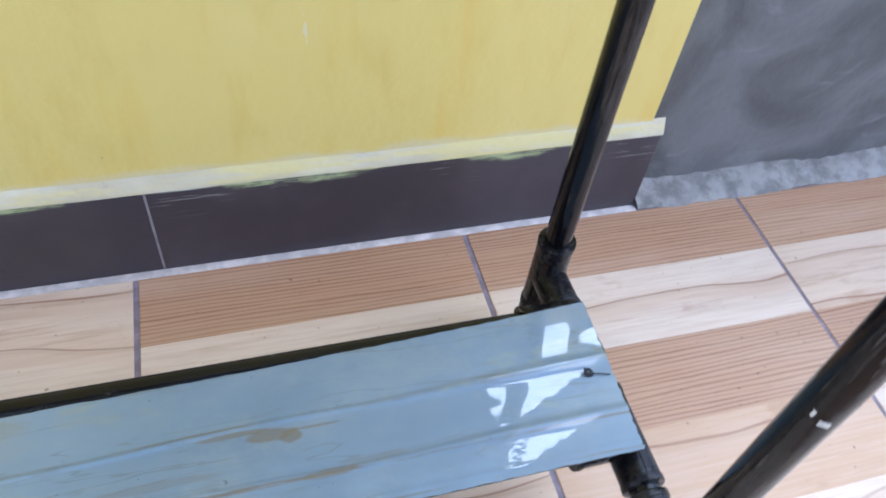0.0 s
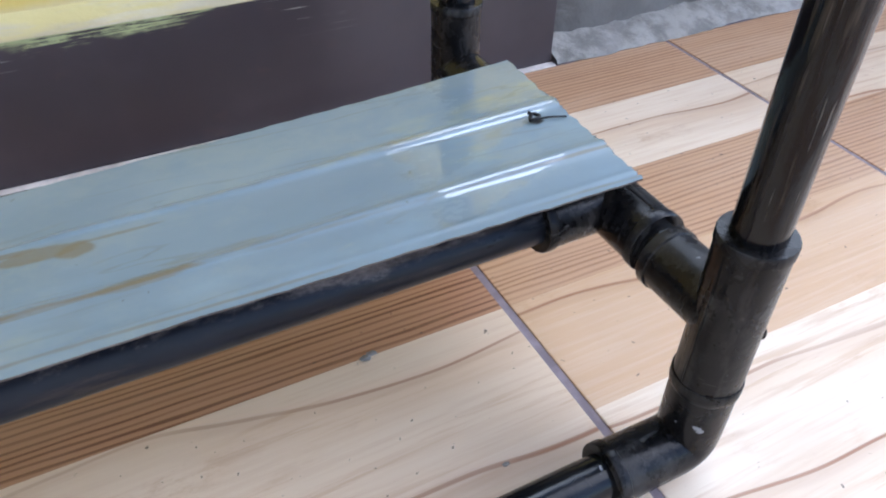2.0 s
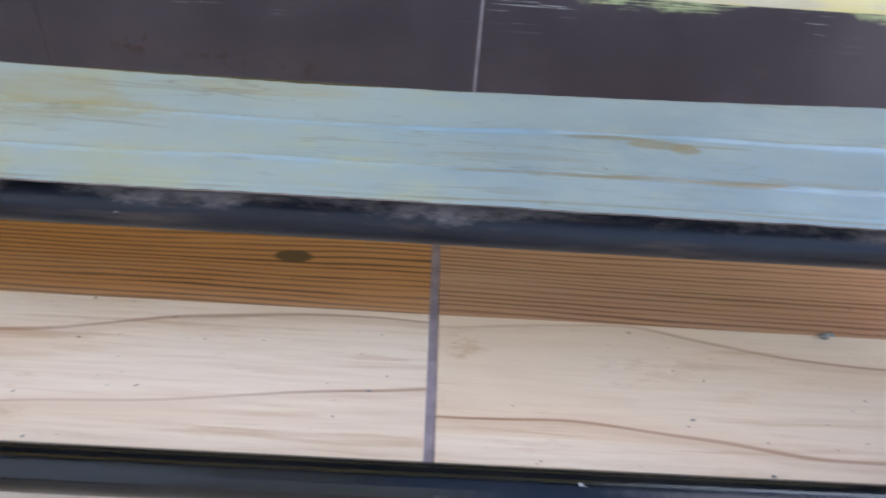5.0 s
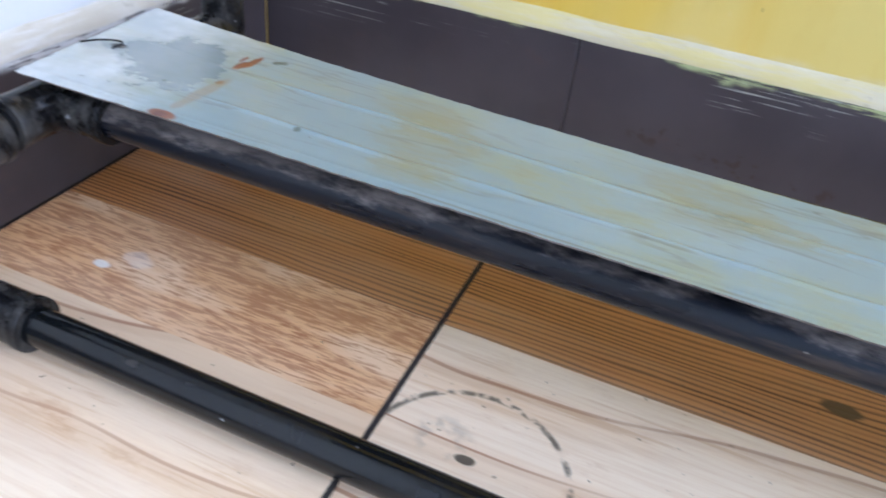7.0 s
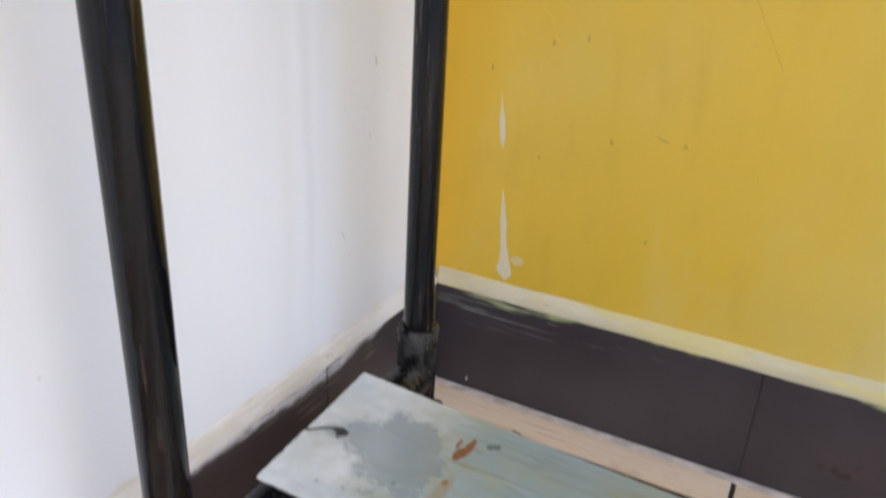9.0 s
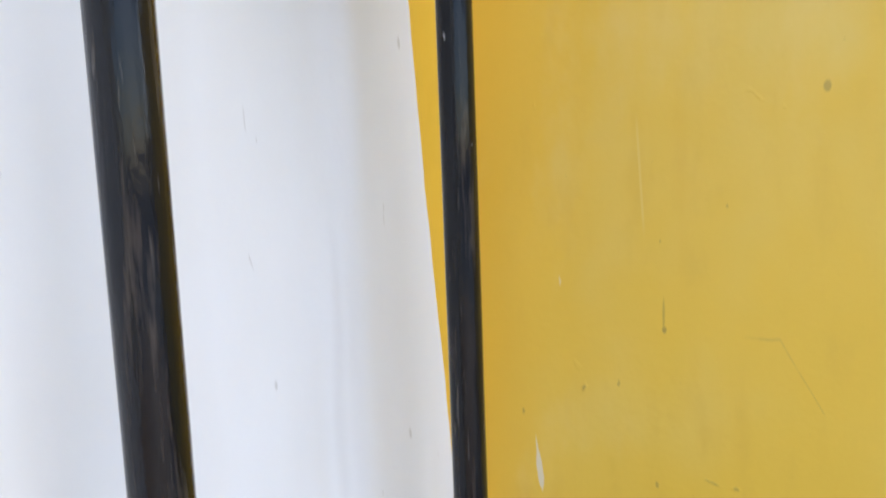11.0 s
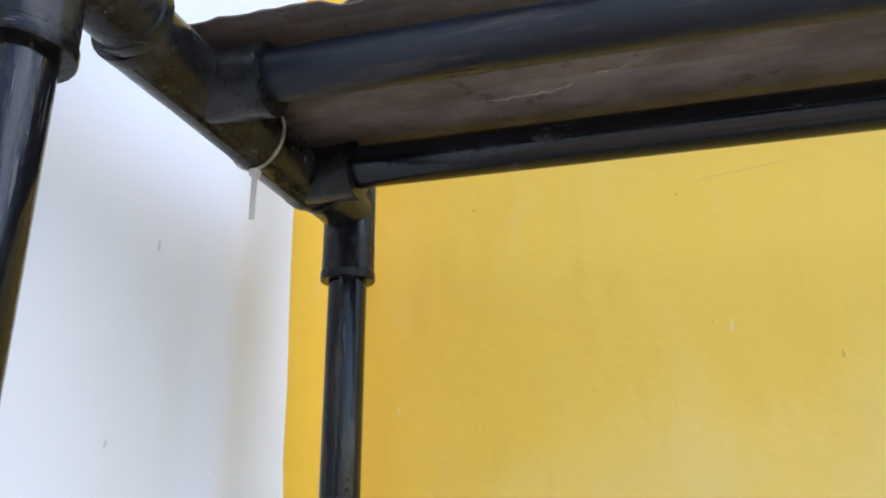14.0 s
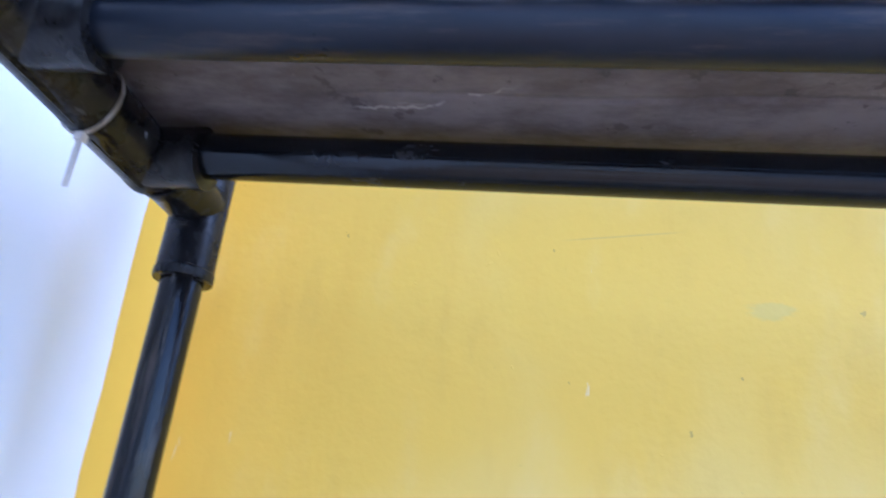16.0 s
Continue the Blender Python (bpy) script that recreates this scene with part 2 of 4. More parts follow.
def make_skirting(name, splash, white=False):
    w = Mat(name, 0.42)
    c = w.mix(w.step(w.noise(7), 0.35, 0.7), (0.046, 0.038, 0.043), (0.066, 0.055, 0.060))
    c = w.mix(w.step(w.noise(18, (1, 1, 2), 4), 0.6, 0.75, 0.0, 0.45), c, (0.080, 0.052, 0.047))
    # paint dragged over the top edge with a dry brush
    rag = w.noise(5 if white else 7, (1, 1, 1.5), 4, 0.6)
    high = w.step(w.math("ADD", w.z, w.math("MULTIPLY", w.math("SUBTRACT", rag, 0.5), 0.075)), 0.116 if white else 0.121, 0.124 if white else 0.129)
    hairs = w.noise(1, (16, 16, 620), 4, 0.55, distort=0.3)
    worn = w.noise(26, (0.6, 0.6, 2.2), 5, 0.7)
    brush = w.mul(w.step(w.math("ADD", w.math("MULTIPLY", hairs, 0.55), w.math("MULTIPLY", worn, 0.55)), 0.46 if white else 0.50, 0.54 if white else 0.57), high)
    c = w.mix(brush, c, splash)
    # thin stray hairs of paint lower down
    stray = w.mul(w.step(w.noise(1, (9, 9, 480), 3, 0.5, shift=(3, 3, 1)), 0.60, 0.635), w.step(w.noise(5, shift=(8, 1, 2)), 0.46, 0.56), w.step(w.z, 0.082, 0.10))
    c = w.mix(w.mul(stray, 0.8), c, (0.50, 0.52, 0.45))
    c = w.mix(w.step(w.noise(34, (1, 1, 0.7), 3), 0.745, 0.76), c, (0.55, 0.52, 0.42))
    if white:
        # a hooked scrape of cream paint
        sy, sz = w.math("ADD", w.y, 0.4575), w.math("SUBTRACT", w.z, 0.083)
        hook = w.math("ABSOLUTE", w.math("SUBTRACT", sy, w.mul(w.math("ABSOLUTE", w.math("SUBTRACT", sz, 0.008)), -0.45)))
        scrape = w.mul(w.step(hook, 0.0006, 0.0026, 1.0, 0.0), w.step(w.math("ABSOLUTE", sz), 0.012, 0.018, 1.0, 0.0), w.step(w.noise(90), 0.4, 0.55))
        c = w.mix(scrape, c, (0.52, 0.48, 0.36))
    else:
        # rusty splashes thrown up behind the shelf
        spat = w.step(w.noise(60, detail=4), 0.52, 0.60)
        for cx, cz, rx, rz in ((0.535, 0.036, 0.035, 0.014), (0.455, 0.048, 0.03, 0.012), (0.62, 0.03, 0.04, 0.010)):
            c = w.mix(w.mul(w.blot(w.x, w.z, cx, cz, rx, rz, worn, 0.3), spat, 0.7), c, (0.040, 0.018, 0.014))
    w.bump(w.math("ADD", w.noise(30), w.math("MULTIPLY", brush, 0.6)), 0.10, 0.002)
    return w.done(c, w.math("ADD", w.step(w.noise(11), 0.35, 0.7, 0.3, 0.5), w.mul(brush, 0.25)))


def make_grout(name, col, col_corner=None):
    """col_corner: the darker colour of the joints near the corner."""
    w = Mat(name, 0.85)
    n = w.noise(50, (1, 1, 1), 4)
    w.bump(n, 0.5, 0.002)
    c = w.mix(w.step(n, 0.35, 0.7), col, tuple(k * 1.5 for k in col))
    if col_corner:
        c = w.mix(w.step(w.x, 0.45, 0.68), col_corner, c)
    return w.done(c)


# wood prints of the floor tiles: plank bands, each a base colour, a grain colour and a kind of grain
FINE, VEIN, BROKEN = 0.0, 0.5, 1.0
PINE = ((0.46, 0.205, 0.066), (0.105, 0.034, 0.010), FINE)
BROWN = ((0.52, 0.315, 0.175), (0.32, 0.165, 0.08), FINE)
PALE = ((0.79, 0.66, 0.495), (0.30, 0.13, 0.06), VEIN)
LIGHT = ((0.74, 0.59, 0.415), (0.34, 0.165, 0.085), VEIN)
TAN = ((0.53, 0.325, 0.18), (0.33, 0.17, 0.08), FINE)
RED = ((0.66, 0.40, 0.205), (0.34, 0.145, 0.058), BROKEN)
RUST = ((0.59, 0.38, 0.21), (0.34, 0.165, 0.075), VEIN)
PINE_RED = ((0.44, 0.235, 0.125), (0.17, 0.07, 0.03), FINE)
PLANK = 0.105


def make_tile(name, bands, shift, marks=None):
    w = Mat(name, 0.4)
    wav = w.math("MULTIPLY", w.math("SUBTRACT", w.noise(3, (1, 0.2, 1), 2, shift=shift), 0.5), 0.004)
    pos = w.math("DIVIDE", w.math("SUBTRACT", wav, w.y), PLANK * len(bands))
    at = [k / len(bands) for k in range(len(bands))]
    base = w.ramp(pos, [(p, b[0]) for p, b in zip(at, bands)])
    line = w.ramp(pos, [(p, b[1]) for p, b in zip(at, bands)])
    kind = w.ramp(pos, [(p, b[2]) for p, b in zip(at, bands)])
    is_fine = w.step(kind, 0.2, 0.3, 1.0, 0.0)
    is_vein = w.step(w.math("ABSOLUTE", w.math("SUBTRACT", kind, 0.5)), 0.1, 0.2, 1.0, 0.0)
    is_broken = w.step(kind, 0.7, 0.8)
    # close dark lines of pine
    run = w.math("MULTIPLY", w.noise(1, (1.6, 14, 1), 4, 0.55, shift), 34.0)
    ridge = w.math("SINE", w.math("ADD", w.math("MULTIPLY", w.y, 1150.0), run))
    fine = w.mul(w.step(ridge, -0.15, 0.8), w.step(w.noise(1, (3.5, 110, 1), 3, 0.5, shift), 0.28, 0.6, 0.3, 1.0))
    # long wandering veins with a warm shade on one side
    bend = w.math("MULTIPLY", w.noise(1, (1.5, 3.5, 1), 3, 0.45, shift), 15.0)
    turn = w.math("ADD", w.math("MULTIPLY", w.y, 75.0), bend)
    vn = w.math("SINE", turn)
    fade = w.step(w.noise(1, (3, 8, 1), 3, shift=shift), 0.32, 0.6, 0.35, 1.0)
    vein = w.mul(w.math("ADD", w.step(vn, 0.990, 0.9995, 0.0, 0.85), w.step(w.math("SINE", w.math("ADD", turn, 0.25)), 0.88, 1.0, 0.0, 0.2)), fade)
    warm = w.mul(w.step(w.math("SINE", w.math("ADD", turn, 0.8)), -0.2, 1.0), w.step(w.noise(1, (2, 9, 1), 4, 0.6, shift), 0.35, 0.65, 0.1, 0.75))
    hairs = w.step(w.noise(1, (9, 240, 1), 6, 0.65, shift), 0.42, 0.66, 0.0, 0.55)
    # short broken strokes with cream between
    low = w.noise(1, (9, 30, 1), 3, 0.55, shift)
    stroke = w.noise(1, (40, 360, 1), 5, 0.62, shift, 0.7)
    broken = w.step(w.math("ADD", stroke, w.math("MULTIPLY", w.math("SUBTRACT", low, 0.5), -0.35)), 0.44, 0.58)
    ground_tone = w.mix(w.mul(w.step(low, 0.50, 0.70, 0.0, 0.8), is_broken), base, (0.76, 0.57, 0.385))
    ground_tone = w.mix(w.mul(warm, is_vein, 0.55), ground_tone, (0.62, 0.42, 0.245))
    ground_tone = w.mix(w.mul(hairs, is_vein, 0.8), ground_tone, (0.66, 0.485, 0.32))
    # streaky grain that comes and goes, and rusty blotches
    grain = w.mul(w.step(w.noise(1, (6, 120, 1), 6, 0.66, shift, 0.35), 0.50, 0.62), w.step(w.noise(1, (3, 13, 1), 4, 0.6, (shift[1], shift[0], 0)), 0.40, 0.62))
    ground_tone = w.mix(w.mul(grain, is_vein, 0.55), ground_tone, (0.53, 0.335, 0.18))
    blotch = w.mul(w.step(w.noise(22, (0.5, 1.2, 1), 6, 0.7, (shift[1], 3, 0)), 0.56, 0.68), w.step(w.noise(1, (4, 9, 1), 3, 0.5, (3, shift[0], 0)), 0.46, 0.62))
    ground_tone = w.mix(w.mul(blotch, 0.5), ground_tone, (0.44, 0.245, 0.11))
    f = w.math("ADD", w.math("ADD", w.mul(fine, is_fine), w.mul(vein, is_vein)), w.mul(broken, is_broken))
    c = w.mix(w.mul(f, w.step(w.noise(5, (1, 3, 1), 3, shift=shift), 0.25, 0.7, 0.7, 1.0)), ground_tone, line)
    c = w.mix(w.step(w.noise(4, (0.5, 4, 1), 3, shift=shift), 0.45, 0.78, 0.0, 0.22), c, (0.72, 0.58, 0.43))
    c = w.mix(w.step(w.noise(3, (0.6, 3, 1), 4, 0.6, shift=(7, 2, 1)), 0.5, 0.78, 0.0, 0.35), c, (0.36, 0.185, 0.08))
    c = w.mix(w.step(w.noise(150, (1, 1, 1), 2, shift=shift), 0.715, 0.745, 0.0, 0.75), c, (0.09, 0.065, 0.045))
    c = w.mix(w.step(w.noise(16, (0.6, 1, 1), 5, 0.7, shift=(5, 5, 2)), 0.60, 0.75, 0.0, 0.3), c, (0.42, 0.26, 0.13))
    if marks:
        c = marks(w, c)
    h = w.math("ADD", w.mul(f, -0.5), w.noise(1, (30, 190, 1), 3, shift=shift))
    w.bump(h, 0.22, 0.0012)
    return w.done(c, w.step(w.noise(9), 0.3, 0.75, 0.3, 0.52))


def ring_marks(w, c):
    """A knot, and the ring that a wet pot left with a smudge inside it (tile-local x)."""
    wob = w.noise(60)
    c = w.mix(w.mul(w.spot(0.287, -0.2585, 0.016, 0.0075, wob, 0.15), 0.95), c, (0.065, 0.032, 0.012))
    dx, dy = w.math("SUBTRACT", w.x, 0.0635), w.math("SUBTRACT", w.y, -0.435)
    d = w.math("SQRT", w.math("ADD", w.mul(dx, dx), w.mul(dy, dy)))
    band = w.step(w.math("ABSOLUTE", w.math("SUBTRACT", d, 0.0665)), 0.0008, 0.0032, 1.0, 0.0)
    part_of = w.mul(w.step(w.y, -0.445, -0.42), w.step(w.noise(75, detail=4), 0.40, 0.54))
    c = w.mix(w.mul(band, part_of, 0.85), c, (0.04, 0.035, 0.03))
    c = w.mix(w.mul(w.spot(0.0607, -0.4256, 0.007, 0.0035, wob, 0.25), 0.9), c, (0.03, 0.025, 0.02))
    return w.mix(w.mul(w.spot(0.042, -0.415, 0.022, 0.02, wob, 0.4), w.step(wob, 0.45, 0.6), 0.35), c, (0.2, 0.19, 0.17))


def corner_marks(w, c):
    """White paint dropped on the tile in the corner."""
    wob = w.noise(45, detail=4)
    white = (0.78, 0.77, 0.74)
    for cx, cy, rx, ry, k in ((0.097, -0.3817, 0.008, 0.005, 0.9), (0.116, -0.364, 0.016, 0.009, 0.35),
                              (0.040, -0.487, 0.007, 0.02, 0.8), (0.026, -0.513, 0.010, 0.026, 0.85), (0.010, -0.55, 0.018, 0.03, 0.7)):
        c = w.mix(w.mul(w.spot(cx, cy, rx, ry, wob, 0.35), k), c, white)
    return c


def make_pipe():
    w = Mat("black_painted_pvc", 0.28)
    w.b.inputs["Specular IOR Level"].default_value = 0.32
    n = w.noise(22, (1, 1, 1), 5, 0.6)
    c = w.mix(w.step(n, 0.35, 0.75), (0.004, 0.005, 0.006), (0.010, 0.010, 0.011))
    scuff = w.step(w.noise(30, (0.5, 1.0, 1.0), 6, 0.7), 0.60, 0.70)
    c = w.mix(w.mul(scuff, 0.3), c, (0.07, 0.062, 0.055))
    chips = w.step(w.noise(75, (1, 1, 1), 3), 0.735, 0.75)
    c = w.mix(w.mul(chips, 0.8), c, (0.42, 0.42, 0.42))
    w.bump(w.math("ADD", w.noise(40, (1, 1, 0.25), 4), w.math("MULTIPLY", w.noise(120), 0.3)), 0.35, 0.0012)
    return w.done(c, w.math("ADD", w.step(n, 0.3, 0.7, 0.10, 0.24), w.mul(scuff, 0.25)))


def make_post():
    """The upright pipes: brushed paint that ran down them."""
    w = Mat("black_brushed_pvc", 0.2)
    w.b.inputs["Specular IOR Level"].default_value = 0.29
    streak = w.noise(1, (150, 150, 11), 5, 0.62)
    n = w.noise(14, (1, 1, 0.3), 5, 0.6)
    c = w.mix(w.step(n, 0.35, 0.75), (0.003, 0.0035, 0.005), (0.009, 0.0085, 0.0085))
    c = w.mix(w.step(streak, 0.54, 0.68, 0.0, 0.55), c, (0.07, 0.055, 0.042))
    thin = w.step(w.noise(1, (420, 420, 26), 3, 0.5), 0.64, 0.70, 0.0, 0.6)
    c = w.mix(w.mul(thin, w.step(n, 0.45, 0.6)), c, (0.16, 0.14, 0.115))
    chips = w.step(w.noise(60, (1, 1, 0.45), 3), 0.745, 0.755)
    c = w.mix(w.mul(chips, 0.75), c, (0.42, 0.43, 0.44))
    lumps = w.noise(1, (230, 230, 75), 4, 0.6)
    h = w.math("ADD", w.math("MULTIPLY", streak, 0.5), w.math("ADD", w.math("MULTIPLY", lumps, 0.30), w.math("MULTIPLY", w.noise(26, (1, 1, 0.35), 3), 1.2)))
    w.bump(h, 0.5, 0.0018)
    return w.done(c, w.math("ADD", w.step(n, 0.3, 0.7, 0.03, 0.09), w.mul(thin, 0.12)))


def make_dusty_pipe():
    """The shelf pipes: dust and soil lie along the top."""
    w = Mat("dusty_black_pvc", 0.35)
    w.b.inputs["Specular IOR Level"].default_value = 0.26
    n = w.noise(22, (0.4, 1, 1), 5, 0.6)
    geo = w.n("ShaderNodeNewGeometry")
    sep = w.n("ShaderNodeSeparateXYZ")
    w.link(geo.outputs["Normal"], sep.inputs[0])
    up = w.math("ADD", sep.outputs[2], w.math("MULTIPLY", w.math("SUBTRACT", w.noise(19, (0.45, 1, 1), 8, 0.78), 0.5), 3.2))
    c = w.mix(w.step(n, 0.35, 0.75), (0.005, 0.007, 0.012), (0.013, 0.016, 0.023))
    dust = w.step(up, 0.55, 1.2, 0.0, 0.85)
    smear = w.step(w.noise(1, (11, 95, 95), 6, 0.7), 0.50, 0.68, 0.0, 0.7)
    c = w.mix(smear, c, (0.062, 0.048, 0.04))
    c = w.mix(dust, c, (0.26, 0.225, 0.205))
    c = w.mix(w.step(w.noise(70, (0.6, 1, 1), 3), 0.72, 0.75, 0.0, 0.7), c, (0.34, 0.32, 0.30))
    w.bump(w.noise(50, (0.4, 1, 1), 4), 0.3, 0.0012)
    return w.done(c, w.math("ADD", w.step(n, 0.3, 0.7, 0.24, 0.42), w.math("ADD", w.mul(dust, 0.4), w.mul(smear, 0.25))))


def make_fitting():
    w = Mat("black_pvc_fitting", 0.35)
    w.b.inputs["Specular IOR Level"].default_value = 0.22
    n = w.noise(26, (1, 1, 1), 5, 0.62)
    c = w.mix(w.step(n, 0.35, 0.75), (0.005, 0.005, 0.006), (0.014, 0.0135, 0.013))
    # dry dust rubbed into the lower fittings, less on the upper ones
    height = w.mul(w.step(w.z, 0.25, 0.6, 1.0, 0.4), w.step(w.x, 0.3, 0.9, 1.0, 0.5))
    scuff = w.mul(w.step(w.noise(34, (1, 1, 0.6), 7, 0.75), 0.48, 0.70), height)
    c = w.mix(w.mul(scuff, 0.7), c, (0.105, 0.099, 0.092))
    wipe = w.mul(w.step(w.noise(1, (90, 90, 22), 5, 0.65, shift=(2, 1, 5)), 0.54, 0.66), height)
    c = w.mix(w.mul(wipe, 0.3), c, (0.11, 0.10, 0.09))
    chips = w.step(w.noise(85, (1, 1, 1), 3), 0.72, 0.745)
    c = w.mix(w.mul(chips, 0.7), c, (0.36, 0.37, 0.39))
    scratch = w.step(w.noise(1, (30, 30, 260), 4, 0.6, distort=0.6), 0.66, 0.70)
    c = w.mix(w.mul(scratch, 0.35), c, (0.16, 0.15, 0.14))
    w.bump(w.math("ADD", w.noise(60), w.math("MULTIPLY", w.noise(190, detail=3), 0.4)), 0.4, 0.0012)
    return w.done(c, w.math("ADD", w.step(n, 0.3, 0.7, 0.14, 0.36), w.mul(scuff, 0.3)))


RIB_AT = (0.255, 0.61)
SHEET_RIBS = (-0.3533, -0.2992)


def make_sheet_top():
    w = Mat("blue_grey_sheet", 0.42, 0.0)
    n = w.noise(8, (0.5, 1, 1), 5, 0.6)
    fresh = w.mix(w.step(n, 0.3, 0.75), (0.145, 0.203, 0.242), (0.195, 0.258, 0.292))
    chalky = w.mix(w.step(n, 0.3, 0.75), (0.205, 0.282, 0.310), (0.280, 0.350, 0.362))
    worn = w.math("ADD", w.x, w.math("MULTIPLY", w.math("SUBTRACT", w.noise(5, (0.6, 1.5, 1), 4), 0.5), 0.5))
    c = w.mix(w.step(worn, 0.62, 0.98), chalky, fresh)
    mottle = w.noise(15, (0.8, 1.1, 1), 6, 0.72)
    c = w.mix(w.step(mottle, 0.44, 0.66, 0.0, 0.5), c, (0.235, 0.285, 0.270))
    c = w.mix(w.step(w.noise(10, (0.7, 1.4, 1), 5, 0.6, shift=(4, 7, 1)), 0.55, 0.72, 0.0, 0.45), c, (0.21, 0.30, 0.36))
    # cloudy olive bloom with feathered edges, thin towards the right end
    feather = w.noise(30, (0.5, 1.3, 1), 7, 0.72)
    bloom = w.math("ADD", w.noise(6.5, (0.8, 1.3, 1), 5, 0.62), w.math("MULTIPLY", w.math("SUBTRACT", feather, 0.5), 0.6))
    bloom = w.math("ADD", bloom, w.step(w.x, 0.55, 0.95, 0.0, -0.13))
    c = w.mix(w.step(bloom, 0.45, 0.64, 0.0, 0.70), c, (0.275, 0.300, 0.190))
    c = w.mix(w.step(bloom, 0.58, 0.74, 0.0, 0.55), c, (0.235, 0.205, 0.100))
    for cx, cy, rx, ry in ((0.338, -0.312, 0.040, 0.036), (0.345, -0.362, 0.034, 0.018), (0.515, -0.290, 0.045, 0.040), (0.557, -0.305, 0.045, 0.014), (0.315, -0.278, 0.034, 0.020), (0.64, -0.262, 0.06, 0.012)):
        k = w.mul(w.spot(cx, cy, rx, ry, feather, 0.9), w.step(feather, 0.34, 0.66, 0.15, 0.75))
        c = w.mix(k, c, (0.235, 0.222, 0.112))
    # thin branching water lines that follow the sheet
    for k, (sx, sy, lo) in enumerate(((2.2, 17, 0.010), (4.5, 30, 0.009), (3.0, 44, 0.008))):
        v = w.math("ABSOLUTE", w.math("SUBTRACT", w.noise(1, (sx, sy, 1), 4, 0.5, shift=(k * 3.1, k * 1.7, 0)), 0.5))
        hair = w.mul(w.step(v, lo * 0.3, lo * 1.5, 1.0, 0.0), w.step(w.noise(9, (0.7, 1.5, 1), 3, shift=(k, 4, 2)), 0.5, 0.62))
        c = w.mix(w.mul(hair, 0.42), c, (0.135, 0.145, 0.115))
    # brown stain and painted shade in lines below the ribs and along the front fold
    bow = w.math("ADD", w.math("MULTIPLY", w.math("SINE", w.math("MULTIPLY", w.x, 9.0)), 0.0016),
                 w.math("MULTIPLY", w.math("SINE", w.math("ADD", w.math("MULTIPLY", w.x, 23.0), 1.0)), 0.0010))
    for ry, deep in ((SHEET_RIBS[0], 0.8), (SHEET_RIBS[1], 0.75), (-0.3835, 0.65)):
        off = w.math("SUBTRACT", w.math("SUBTRACT", w.y, bow), ry - 0.0042)
        off = w.math("ADD", off, w.math("MULTIPLY", w.math("SUBTRACT", w.noise(40, (0.5, 1, 1), 3), 0.5), 0.004))
        along = w.step(w.math("ABSOLUTE", off), 0.0003, 0.0016, 1.0, 0.0)
        c = w.mix(w.mul(along, w.step(w.noise(9, (1, 0.2, 1), 4, shift=(ry * 50, 0, 0)), 0.42, 0.6, 0.05, deep)), c, (0.15, 0.135, 0.09))
    wob = w.noise(42, detail=4)
    # tan puddle marks: a wedge with two tails, and a run beside the front rib
    for cx, cy, rx, ry, k in ((0.889, -0.3135, 0.019, 0.0058, 0.75), (0.905, -0.3165, 0.010, 0.0065, 0.7), (0.860, -0.3075, 0.028, 0.0022, 0.65), (0.925, -0.3125, 0.024, 0.0017, 0.55),
                              (0.885, -0.3562, 0.062, 0.0016, 0.7), (0.930, -0.3560, 0.022, 0.0034, 0.75), (0.97, -0.351, 0.03, 0.004, 0.3), (0.80, -0.338, 0.05, 0.004, 0.3)):
        c = w.mix(w.mul(w.spot(cx, cy, rx, ry, feather, 0.55), w.step(mottle, 0.3, 0.6, 0.45, 1.0), k), c, (0.150, 0.118, 0.055))
    # the white wall's reflection painted pale at the left end, dull patch inside it
    dry = w.step(w.math("ADD", w.x, w.math("MULTIPLY", w.math("SUBTRACT", feather, 0.5), 0.12)), 0.10, 0.19, 1.0, 0.0)
    c = w.mix(w.mul(dry, w.step(wob, 0.3, 0.7, 0.5, 0.85)), c, (0.64, 0.67, 0.69))
    wet = w.spot(0.140, -0.316, 0.050, 0.042, w.noise(17, (1, 1, 1), 5, 0.62, shift=(1, 2, 3)), 0.75)
    wet = w.math("MAXIMUM", wet, w.mul(w.spot(0.093, -0.318, 0.020, 0.009, wob, 0.3), 0.8))
    c = w.mix(w.mul(wet, 0.75), c, (0.205, 0.25, 0.265))
    # rust, and a green fleck
    for cx, cy, rx, ry in ((0.1750, -0.293, 0.0034, 0.009), (0.1785, -0.281, 0.0028, 0.013), (0.1700, -0.281, 0.0018, 0.006), (0.1815, -0.3264, 0.0032, 0.0042), (0.1835, -0.3885, 0.011, 0.0050)):
        c = w.mix(w.mul(w.spot(cx, cy, rx, ry, wob, 0.4), 0.9), c, (0.19, 0.058, 0.018))
    c = w.mix(w.mul(w.spot(0.1825, -0.3885, 0.005, 0.003, wob, 0.3), 0.6), c, (0.09, 0.03, 0.03))
    c = w.mix(w.mul(w.spot(0.183, -0.350, 0.0045, 0.034, feather, 0.6), 0.5), c, (0.27, 0.19, 0.08))
    for cx, cy in ((0.192, -0.2716), (0.196, -0.269), (0.262, -0.357)):
        c = w.mix(w.mul(w.spot(cx, cy, 0.0028, 0.0032, wob, 0.5), 0.8), c, (0.05, 0.07, 0.045))
    c = w.mix(w.step(w.noise(120, detail=2), 0.745, 0.765, 0.0, 0.6), c, (0.08, 0.085, 0.07))
    # the holes that the wire passes
    for cx, cy in ((1.167, -0.3155), (0.089, -0.3185)):
        c = w.mix(w.spot(cx, cy, 0.0065, 0.0045, wob, 0.5), c, (0.012, 0.012, 0.012))
